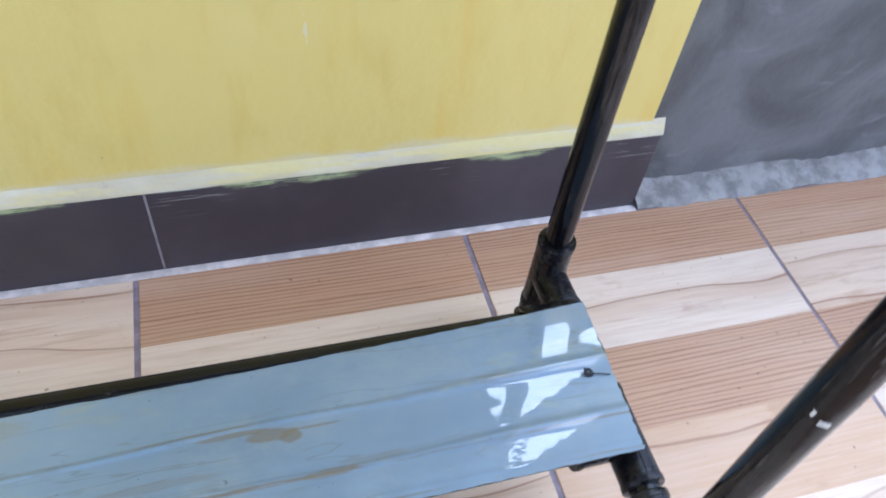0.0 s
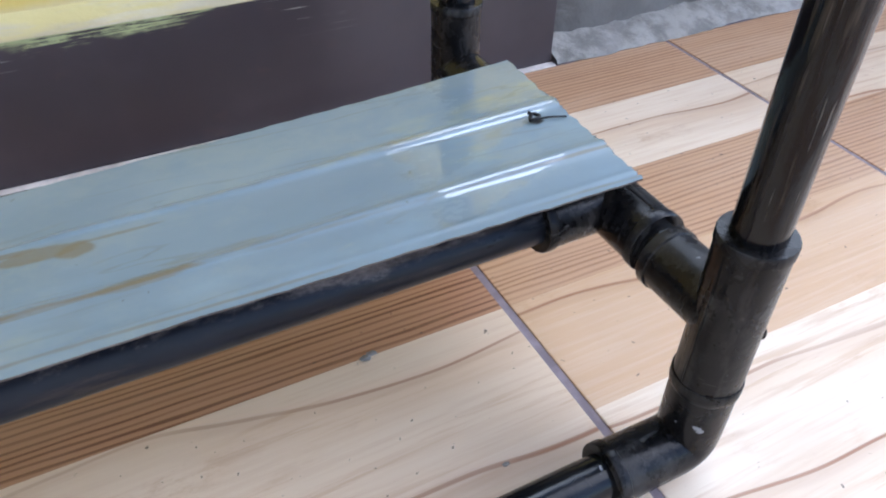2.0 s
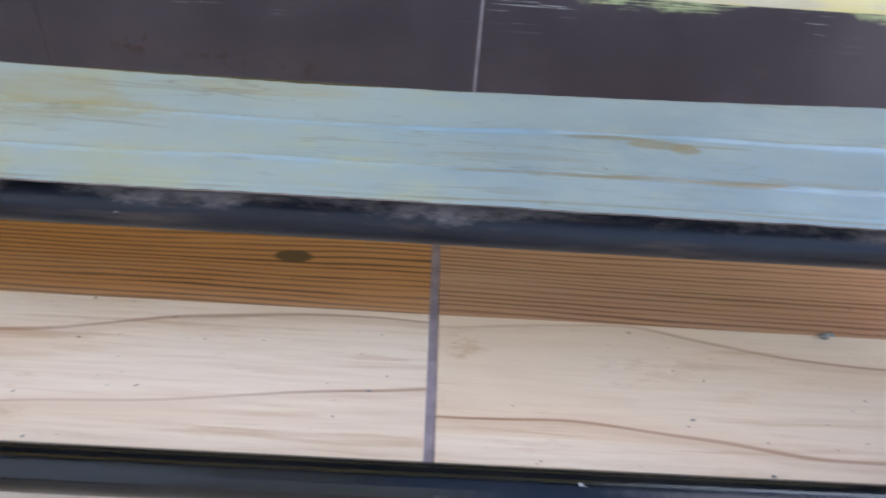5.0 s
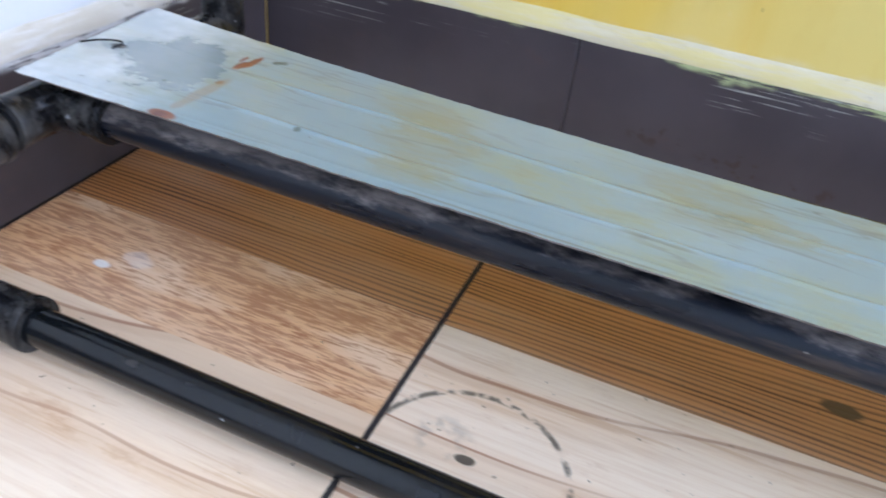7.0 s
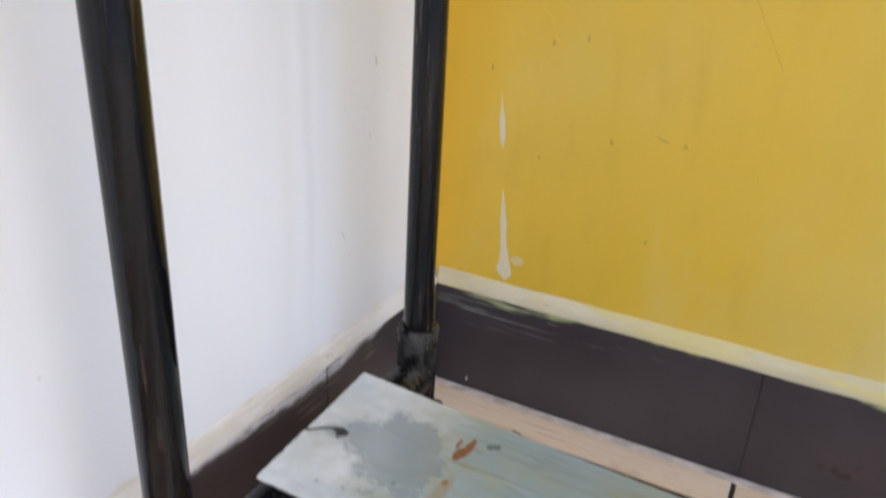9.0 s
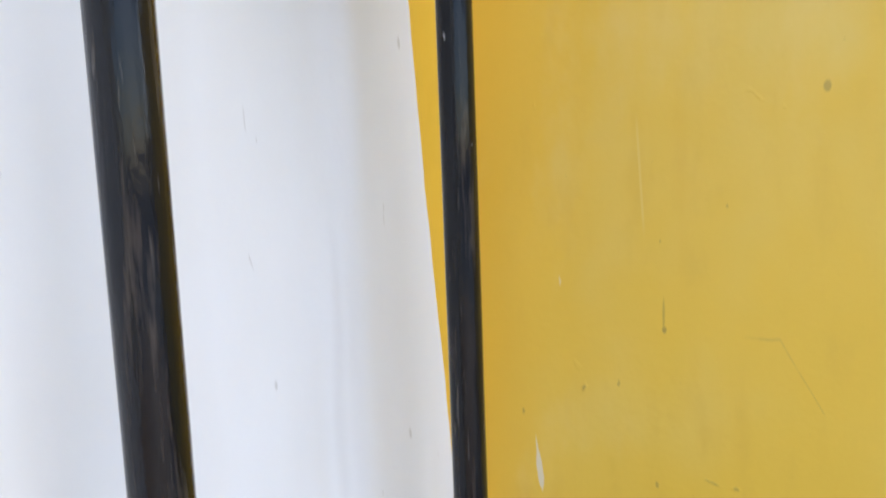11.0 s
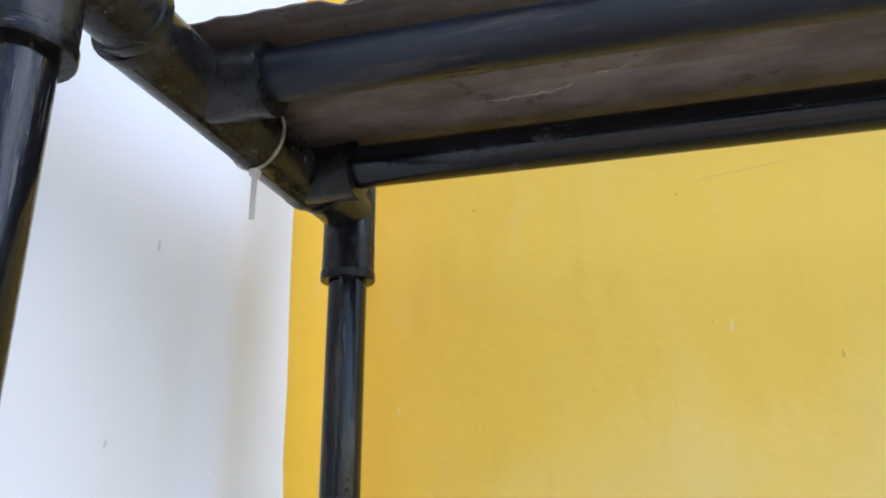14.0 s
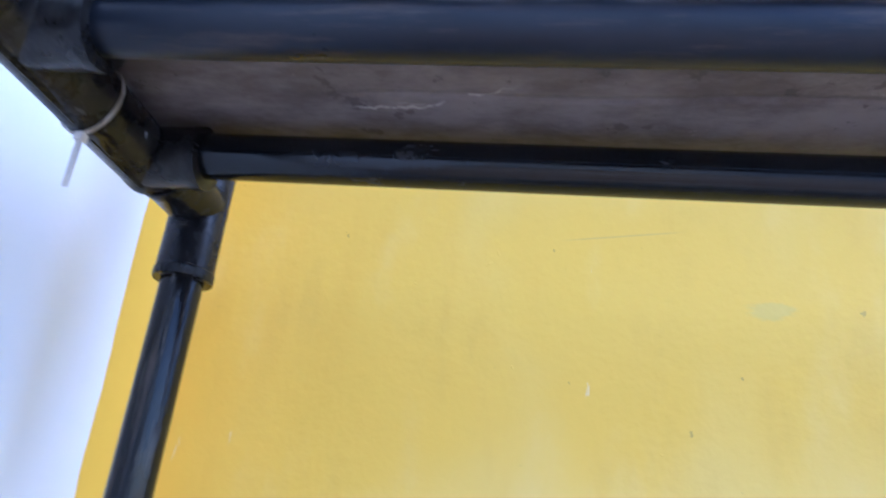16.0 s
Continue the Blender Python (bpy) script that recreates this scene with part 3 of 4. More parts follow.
    w.bump(w.math("ADD", w.noise(14, (0.6, 1, 1), 4), w.math("MULTIPLY", feather, 0.15)), 0.14, 0.003)
    r = w.step(w.noise(10, (0.5, 1, 1), 4), 0.3, 0.75, 0.30, 0.48)
    # three tongues of standing water on the right end, between the ribs
    ragged = w.math("SUBTRACT", w.noise(75, (0.55, 1.2, 1), 6, 0.72), 0.5)
    x_in = w.math("ADD", w.x, w.math("MULTIPLY", ragged, 0.10))
    # their slanted lower edge is cut to the outline of the sky's reflection
    lean = w.math("ADD", w.math("MULTIPLY", w.math("SUBTRACT", w.x, 1.08), 0.40), w.math("MULTIPLY", ragged, 0.022))
    water = None
    for y0, y1, x0, floor_y in ((-0.2925, -0.243, 1.128, -0.36), (-0.348, -0.300, 1.078, -0.347), (-0.386, -0.3555, 1.078, -0.3865)):
        tongue = w.mul(w.step(x_in, x0 - 0.001, x0 + 0.001), w.step(w.y, y0, y0 + 0.002), w.step(w.y, y1, y1 + 0.002, 1.0, 0.0),
                       w.step(w.math("SUBTRACT", w.y, w.math("ADD", lean, floor_y)), -0.0006, 0.0006))
        water = tongue if water is None else w.math("MAXIMUM", water, tongue)
    water = w.mul(water, w.step(w.noise(150, detail=2), 0.30, 0.33))
    r = w.math("ADD", w.mul(r, w.math("SUBTRACT", 1.0, w.mul(wet, 0.6))), w.mul(wet, 0.08))
    w.put(water, w.b.inputs["Coat Weight"])
    w.b.inputs["Coat Roughness"].default_value, w.b.inputs["Coat IOR"].default_value = 0.02, 1.85
    return w.done(c, r)


def make_sheet_under():
    w = Mat("soiled_sheet_underside", 0.8)
    n = w.noise(16, (0.7, 1.3, 1), 7, 0.72)
    c = w.mix(w.step(n, 0.36, 0.66), (0.075, 0.058, 0.050), (0.165, 0.138, 0.122))
    c = w.mix(w.step(w.noise(30, (0.7, 1.4, 1), 6, 0.7, distort=0.7), 0.63, 0.69, 0.0, 0.5), c, (0.27, 0.235, 0.20))
    c = w.mix(w.step(w.noise(11, (0.5, 1.2, 1), 6, 0.7, shift=(3, 1, 2)), 0.5, 0.7, 0.0, 0.6), c, (0.05, 0.035, 0.028))
    c = w.mix(w.step(w.noise(60, (1, 1, 1), 4, 0.6), 0.62, 0.68, 0.0, 0.6), c, (0.035, 0.026, 0.022))
    # a pale crooked track across it
    wig = w.math("ADD", w.math("MULTIPLY", w.math("SUBTRACT", w.noise(42, (1, 0, 0), 3, 0.6), 0.5), 0.014), w.math("MULTIPLY", w.math("SUBTRACT", w.noise(150, (1, 0.3, 0), 2), 0.5), 0.006))
    line = w.math("ADD", -0.270, w.math("MULTIPLY", w.math("MAXIMUM", w.math("SUBTRACT", w.x, 0.235), 0.0), -0.42))
    near = w.math("ABSOLUTE", w.math("SUBTRACT", w.math("SUBTRACT", w.y, wig), line))
    track = w.mul(w.step(near, 0.0005, 0.0016, 1.0, 0.0), w.step(w.x, 0.19, 0.205), w.step(w.x, 0.265, 0.29, 1.0, 0.0), w.step(w.noise(110, detail=3), 0.36, 0.5))
    c = w.mix(w.mul(track, 0.55), c, (0.42, 0.38, 0.33))
    w.bump(n, 0.3, 0.003)
    return w.done(c)


def make_tie(name, low, high):
    w = Mat(name, 0.45)
    return w.done(w.mix(w.step(w.noise(120), 0.4, 0.7), low, high))


def make_ground():
    w = Mat("pale_bounce_ground", 0.9)
    c = w.mix(w.step(w.noise(0.8, detail=6), 0.35, 0.7), (0.33, 0.325, 0.315), (0.44, 0.435, 0.42))
    return w.done(c)


M_YELLOW, M_WHITE, M_CEMENT, M_MORTAR, M_LEDGE = make_yellow(), make_white(), make_cement(), make_mortar(), make_ledge("cream_plaster_yellow_smears", (0.68, 0.58, 0.22), (0.56, 0.49, 0.31), (0.70, 0.64, 0.46))
M_LEDGE_W = make_ledge("cream_plaster_white_smears", (0.78, 0.79, 0.80), (0.60, 0.57, 0.49), (0.74, 0.72, 0.66))
M_SKIRT_Y = make_skirting("dark_skirting_tile", (0.42, 0.46, 0.22))
M_SKIRT_W = make_skirting("dark_skirting_tile_white_splash", (0.66, 0.68, 0.71), True)
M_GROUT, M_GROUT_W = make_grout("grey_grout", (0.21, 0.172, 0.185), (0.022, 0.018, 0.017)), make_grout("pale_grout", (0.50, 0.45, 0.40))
M_GROUT_MID = make_grout("greyed_grout", (0.25, 0.225, 0.22))
M_PIPE, M_POST, M_DUSTY, M_FIT = make_pipe(), make_post(), make_dusty_pipe(), make_fitting()
M_TOP, M_UNDER, M_TIE, M_GROUND = make_sheet_top(), make_sheet_under(), make_tie("off_white_nylon", (0.55, 0.52, 0.46), (0.68, 0.65, 0.58)), make_ground()
M_TIE_DIRTY = make_tie("soiled_nylon", (0.20, 0.175, 0.14), (0.42, 0.385, 0.32))
TILES = [
    make_tile("tile_corner", [PALE, LIGHT, PINE, RED, LIGHT, PALE, TAN, LIGHT], (1.3, 0.7, 0), corner_marks),
    make_tile("tile_ring", [LIGHT, PALE, PINE, PALE, PALE, LIGHT, PALE, TAN], (4.1, 2.9, 0), ring_marks),
    make_tile("tile_middle", [BROWN, PALE, PINE_RED, LIGHT, PALE, PALE, LIGHT, TAN], (7.7, 5.2, 0)),
    make_tile("tile_end", [BROWN, PALE, TAN, RUST, PALE, PALE, LIGHT, PALE], (2.4, 8.8, 0)),
    make_tile("tile_beyond", [TAN, LIGHT, BROWN, PALE, TAN, LIGHT, PALE, RED], (9.6, 3.3, 0)),
]

# ---- mesh helpers ----


def mesh_of(bm, name, mats, smooth=False):
    me = bpy.data.meshes.new(name)
    bm.normal_update()
    bm.to_mesh(me)
    bm.free()
    for m in mats if isinstance(mats, (list, tuple)) else (mats,):
        me.materials.append(m)
    if smooth:
        for p in me.polygons:
            p.use_smooth = True
        me.set_sharp_from_angle(angle=radians(38))
    return me


def part(name, bm, material, parent=None, label="", smooth=True):
    ob = new(name, mesh_of(bm, name, material, smooth))
    ob.parent = parent
    if label:
        ob["label"] = label
    return ob


def box(bm, x0, x1, y0, y1, z0, z1, bevel=0.0):
    r = bmesh.ops.create_cube(bm, size=1.0, matrix=Matrix.LocRotScale(((x0 + x1) / 2, (y0 + y1) / 2, (z0 + z1) / 2), None, (x1 - x0, y1 - y0, z1 - z0)))
    if bevel:
        es = {e for v in r["verts"] for e in v.link_edges}
        bmesh.ops.bevel(bm, geom=list(es), offset=bevel, segments=2, affect="EDGES", profile=0.6)


def tube(bm, path, radii, seg=28, caps=True):
    """A round bar along a path of points, with a radius at each."""
    path = [Vector(p) for p in path]
    rings, ref = [], None
    for i, p in enumerate(path):
        d = (path[min(i + 1, len(path) - 1)] - path[max(i - 1, 0)]).normalized()
        if ref is None:
            ref = d.orthogonal().normalized()
        ref = (ref - d * ref.dot(d)).normalized()
        side = d.cross(ref)
        r = radii[i] if isinstance(radii, (list, tuple)) else radii
        rings.append([bm.verts.new(p + (ref * math.cos(a) + side * math.sin(a)) * r) for a in (2 * math.pi * k / seg for k in range(seg))])
    for a, b in zip(rings, rings[1:]):
        for k in range(seg):
            bm.faces.new((a[k], a[(k + 1) % seg], b[(k + 1) % seg], b[k]))
    if caps:
        bm.faces.new(rings[0][::-1])
        bm.faces.new(rings[-1])


# ---- the rack's measures ----
XL, XR, YF, YR = 0.0740, 1.1851, -0.4716, -0.1767
R_PIPE, R_FIT = 0.0134, 0.0182
Z_LOW, Z_UP, Z_FOOT, Z_TOP = 0.1226, 0.9544, 0.0205, 1.1202
HALF, REACH = 0.0521, 0.0590
BARS = {Z_LOW: (-0.3680, -0.2365), Z_UP: (-0.3565, -0.2433)}
SHEET_X0, SHEET_X1, SHEET_Y0, SHEET_Y1 = 0.0572, 1.1916, -0.3922, -0.2398
SKIRT_H, WALL_END = 0.1308, 1.4043
J1, TILE_W, TILE_D, JOINT = 0.3594, 0.4, 0.84, 0.005

# ---- the setting ----
# unseen ground, made pale so that it bounces more light upwards
ground_bm = bmesh.new()
bmesh.ops.create_grid(ground_bm, x_segments=8, y_segments=8, size=400, matrix=pose(0, 0, -0.06))
tagged(part("ground", ground_bm, M_GROUND), "unseen ground round the tiled terrace, made pale to bounce light", "ground", kind="structure")

FLOOR_X1, FLOOR_Y0 = 2.36, -2.52
floor_bm = bmesh.new()
box(floor_bm, -0.15, FLOOR_X1, FLOOR_Y0, 0.15, -0.055, -0.0011)
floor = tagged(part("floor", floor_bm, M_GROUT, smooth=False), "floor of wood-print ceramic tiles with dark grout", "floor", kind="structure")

wall_bm = bmesh.new()
box(wall_bm, -0.15, 1.387, 0.006, 0.15, -0.05, 0.622)
# the upper part stops short, out of view, so that glare reaches the sheet
box(wall_bm, -0.15, 1.225, 0.006, 0.15, 0.622, 2.5)
tagged(part("wall_north", wall_bm, M_YELLOW, smooth=False), "yellow painted plaster wall with pale worn patches", "wall", kind="structure")
wall_bm = bmesh.new()
box(wall_bm, -0.15, -0.006, FLOOR_Y0, 0.006, -0.05, 2.5)
tagged(part("wall_west", wall_bm, M_WHITE, smooth=False), "white painted plaster wall, yellow coat lapping its corner", "wall", kind="structure")

# unseen ceiling, added and sized to hold back light from above
ceiling_bm = bmesh.new()
box(ceiling_bm, -0.15, 0.6, -2.2, 0.15, 2.5, 2.6)
tagged(part("ceiling", ceiling_bm, M_LEDGE_W, smooth=False), "unseen pale ceiling, added to hold back light from above", "ceiling", kind="structure")

# unseen wall, added to cut the light from the south and narrow pipe highlights
wall_bm = bmesh.new()
box(wall_bm, -0.15, 0.95, FLOOR_Y0 - 0.15, FLOOR_Y0, -0.05, 2.5)
tagged(part("unseen_wall_south", wall_bm, M_LEDGE_W, smooth=False), "unseen plain pale wall, added to block light from the south", "wall", kind="structure")

# added glare panel: glowing overcast sky past the opening beside the yellow wall
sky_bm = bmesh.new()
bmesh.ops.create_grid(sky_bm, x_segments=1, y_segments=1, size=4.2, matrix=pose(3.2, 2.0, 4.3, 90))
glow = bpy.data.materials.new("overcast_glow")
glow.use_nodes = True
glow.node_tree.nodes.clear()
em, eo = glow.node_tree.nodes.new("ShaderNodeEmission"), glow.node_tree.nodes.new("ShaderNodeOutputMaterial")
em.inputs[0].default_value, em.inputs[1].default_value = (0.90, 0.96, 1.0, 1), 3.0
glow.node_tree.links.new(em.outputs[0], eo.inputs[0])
tagged(part("glow_panel", sky_bm, glow, smooth=False), "added glowing panel, as bright overcast sky past the opening", "sky", kind="structure")

# the bare cement stretch past the yellow wall, its edge trowelled unevenly
cement_bm = bmesh.new()
# its unseen top is set high enough to cut off that glare
box(cement_bm, 1.387, FLOOR_X1, 0.030, 0.15, -0.05, 0.72)
tagged(part("wall_cement", cement_bm, M_CEMENT, smooth=False), "bare grey cement skimmed low wall beside the yellow paint", "wall", kind="structure")


def mortar_strip():
    bm = bmesh.new()
    rng = random.Random(5)
    n, rows = 90, []
    for i in range(n + 1):
        x = WALL_END + 0.002 + (FLOOR_X1 - WALL_END - 0.01) * i / n
        h = 0.017 + 0.012 * noise.noise((x * 9, 0, 0)) + rng.uniform(-0.002, 0.002)
        f = -0.012 + 0.007 * noise.noise((x * 11, 4, 0)) + rng.uniform(-0.002, 0.002)
        rows.append([bm.verts.new(v) for v in ((x, f, 0.0006), (x, f + 0.004, 0.0035 + rng.uniform(0, 0.002)), (x, 0.012, 0.005 + h * 0.3 + rng.uniform(0, 0.002)), (x, 0.0295, h), (x, 0.031, h))])
    for a, b in zip(rows, rows[1:]):
        for k in range(4):
            bm.faces.new((a[k], b[k], b[k + 1], a[k + 1]))
    return bm


tagged(part("mortar_strip", mortar_strip(), M_MORTAR), "rough pale mortar left along the cement wall's foot", "mortar", kind="structure")


def ledge(along_x, length):
    """The slanting plaster fillet on top of the skirting tiles."""
    bm = bmesh.new()
    rows, n = [], 120
    for i in range(n + 1):
        s = length * i / n
        w = 0.0012 * noise.noise((s * 14, 3 if along_x else 8, 0))
        prof = ((-0.0005, SKIRT_H - 0.004 + w), (0.0, SKIRT_H + 0.0015 + w), (0.003 + w, SKIRT_H + 0.007), (0.0062, SKIRT_H + 0.016 + 2 * w), (0.0075, SKIRT_H + 0.018))
        rows.append([bm.verts.new((s, d, z) if along_x else (-d, -s, z)) for d, z in prof])
    for a, b in zip(rows, rows[1:]):
        for k in range(4):
            bm.faces.new((a[k], b[k], b[k + 1], a[k + 1]) if along_x else (a[k + 1], b[k + 1], b[k], a[k]))
    return bm


tagged(part("trim_north", ledge(True, WALL_END), M_LEDGE), "cream plaster fillet over the skirting, paint-smeared", "plaster trim", kind="structure")
tagged(part("trim_west", ledge(False, 2.51), M_LEDGE_W), "cream plaster fillet over the skirting by the white wall", "plaster trim", kind="structure")


def skirting(name, joints, along_x, mat, label):
    base = tagged(new(name), label, "skirting", kind="structure")
    for a, b in zip(joints, joints[1:]):
        bm = bmesh.new()
        if along_x:
            box(bm, a + 0.0012, b - 0.0012, 0.0, 0.0058, 0.0005, SKIRT_H, 0.0009)
        else:
            box(bm, -0.0058, 0.0, -b + 0.0012, -a - 0.0012, 0.0005, SKIRT_H, 0.0009)
        part("skirting_tile", bm, mat, base, smooth=False)
    bm = bmesh.new()
    if along_x:
        box(bm, joints[0], joints[-1] - 0.002, 0.0012, 0.0059, 0.0, SKIRT_H - 0.002)
    else:
        box(bm, -0.0059, -0.0012, -joints[-1], -joints[0], 0.0, SKIRT_H - 0.002)
    part("skirting_grout", bm, M_SKIRT_Y, base, smooth=False)
    if along_x:
        bm = bmesh.new()
        box(bm, joints[2] - 0.0012, joints[2] + 0.0012, 0.0006, 0.0035, 0.0, SKIRT_H - 0.001)
        part("pale_joint", bm, M_GROUT_MID, base, smooth=False)
    return base


skirting("baseboard_north", [0.0005, 0.3612, 0.7931, WALL_END], True, M_SKIRT_Y, "dark brown ceramic skirting tiles with yellow paint smears")
skirting("baseboard_west", [0.0007, 0.215, 0.645, 1.075, 1.505, 1.935, 2.365, 2.51], False, M_SKIRT_W, "dark brown ceramic skirting tiles with white paint smears")

grout_bm = bmesh.new()
box(grout_bm, 0.0005, WALL_END, -0.0105, -0.0002, -0.002, 0.0006, 0.0005)
tagged(part("trim_floor_grout", grout_bm, M_GROUT_W), "pale grout line between floor and skirting", "grout", kind="structure")

# ---- the rack ----
rack = tagged(new("pipe_rack"), "two-tier plant rack of black painted PVC pipe on the floor", "rack")


def pipe(a, b, mat=M_PIPE, name="pipe"):
    bm = bmesh.new()
    a, b = Vector(a), Vector(b)
    n = 10
    pts = [a.lerp(b, i / n) + Vector((0, 0, -0.0012 * math.sin(math.pi * i / n))) if abs((b - a).x) > 0.5 else a.lerp(b, i / n) for i in range(n + 1)]
    tube(bm, pts, R_PIPE)
    return part(name, bm, mat, rack)


def tee(c, run, branch, half=None, reach=None, back=None, rim=0.0009):
    """A tee at c: its run along the axis 'run' (half ahead, back behind), its branch along 'branch'."""
    c, run, branch, half = Vector(c), Vector(run), Vector(branch), half or HALF
    back = back or half
    bm = bmesh.new()
    ends = ((0.0, 0.0004), (-0.0008, rim), (-0.006, rim), (-0.0068, 0.0002))
    mouth = [(c - run * (back + d), R_FIT + e) for d, e in ends] + [(c, R_FIT)] + [(c + run * (half + d), R_FIT + e) for d, e in ends[::-1]]
    tube(bm, [m[0] for m in mouth], [m[1] for m in mouth])
    n = len(bm.verts)
    reach = reach or REACH * 0.86
    arm = ((0.002, -0.0003), (reach - 0.0068, -0.0001), (reach - 0.006, rim), (reach - 0.0008, rim), (reach, 0.0004))
    tube(bm, [c + branch * d for d, _ in arm], [R_FIT + e for _, e in arm])
    m = len(bm.verts)
    # moulding seam
    side = run.cross(branch)
    tube(bm, [c - run * (back - 0.008) + side * (R_FIT - 0.0001), c + run * (half - 0.008) + side * (R_FIT - 0.0001)], 0.0007, 6)
    bm.verts.ensure_lookup_table()
    # webs inside the fitting hold its arms together
    bm.faces.new((bm.verts[28 * 4], bm.verts[n], bm.verts[28 * 4 + 1]))
    near = min(bm.verts[28 * 4:28 * 5], key=lambda v: (v.co - bm.verts[m].co).length)
    bm.faces.new((near, bm.verts[m], bm.verts[m + 1]))
    return part("tee", bm, M_FIT, rack)


def elbow(c, d1, d2):
    c, d1, d2 = Vector(c), Vector(d1), Vector(d2)
    bm = bmesh.new()
    k = 0.0135
    ends = ((REACH, 0.0007), (REACH - 0.0008, 0.0012), (REACH - 0.006, 0.0012), (REACH - 0.0068, 0.0002))
    bend = [(c + d1 * k * (1 - t) ** 2 + d2 * k * t ** 2, R_FIT) for t in (i / 8 for i in range(9))]
    way = [(c + d1 * d, R_FIT + e) for d, e in ends] + bend + [(c + d2 * d, R_FIT + e) for d, e in ends[::-1]]
    tube(bm, [w[0] for w in way], [w[1] for w in way])
    return part("elbow", bm, M_FIT, rack)


AX, AY, AZ = Vector((1, 0, 0)), Vector((0, 1, 0)), Vector((0, 0, 1))
for y, into in ((YF, AY), (YR, -AY)):
    for x, way in ((XL, AX), (XR, -AX)):
        pipe((x, y, Z_FOOT + 0.02), (x, y, Z_TOP - 0.02), M_POST, "post")
        elbow((x, y, Z_FOOT), AZ, way)
        elbow((x, y, Z_TOP), -AZ, way)
        for z in (Z_LOW, Z_UP):
            tee((x, y, z), AZ, into, reach=0.0545 if z == Z_UP else None)
    pipe((XL + 0.02, y, Z_FOOT), (XR - 0.02, y, Z_FOOT), name="foot_rail")
    pipe((XL + 0.02, y, Z_TOP), (XR - 0.02, y, Z_TOP), name="top_rail")
for z, RISE in ((Z_LOW, 0.003), (Z_UP, 0.002)):
    for x, way in ((XL, AX), (XR, -AX)):
        short = z == Z_UP and way == AX
        x, dz = (x - 0.006, RISE - 0.002) if short else (x, RISE)
        pipe((x, YF + 0.015, z + dz), (x, YR - 0.015, z + dz), name="cross_pipe")
        for y in BARS[z]:
            # on the upper tier the front tees butt against the posts' tees
            butt = 0.0590 if z == Z_UP and y == BARS[z][0] else None
            rear = y == BARS[z][1]
            ahead = (0.0116 if rear else 0.0555) if z == Z_UP else 0.0085 if rear else HALF * 0.9
            tee((x, y, z + dz), AY, way, ahead, 0.0385 if short else None, butt or (HALF * 0.9 if z == Z_LOW else 0.0567), 0.0004 if z == Z_UP else 0.0009)
    for y in BARS[z]:
        pipe((XL + 0.02, y, z + RISE), (XR - 0.02, y, z + RISE), M_PIPE if y == BARS[z][1] else M_DUSTY, "shelf_pipe")
# a screw head on the front tee
screw_bm = bmesh.new()
tube(screw_bm, [(XR + R_FIT * 0.72, YF - R_FIT * 0.53, Z_LOW - 0.010), (XR + R_FIT * 0.87, YF - R_FIT * 0.64, Z_LOW - 0.010), (XR + R_FIT * 0.91, YF - R_FIT * 0.67, Z_LOW - 0.010)], [0.0034, 0.0034, 0.0022], 12)
part("screw", screw_bm, M_FIT, rack)


def fleck(px, angle, z, w, h):
    """A dab of white paint on the front post at px."""
    bm = bmesh.new()
    grid = []
    for i in range(5):
        a = radians(angle) + (i / 4 - 0.5) * w / R_PIPE
        grid.append([bm.verts.new((px + (R_PIPE + e) * math.cos(a), YF + (R_PIPE + e) * math.sin(a), z + (k - 0.5) * h * (1 - 0.12 * (i % 2)))) for k, e in ((0, 0.0), (0, 0.0004), (1, 0.0004), (1, 0.0))])
    for p, q in zip(grid, grid[1:]):
        for k in range(3):
            bm.faces.new((p[k], q[k], q[k + 1], p[k + 1]))
    return part("paint_fleck", bm, M_TIE, rack, "white paint fleck")


fleck(XR, -122, 0.3745, 0.0062, 0.0050)
fleck(XR, -156, 0.3785, 0.0020, 0.0060)
fleck(XL, -62, 0.5035, 0.0048, 0.0052)
fleck(XL, -66, 0.4940, 0.0032, 0.0044)


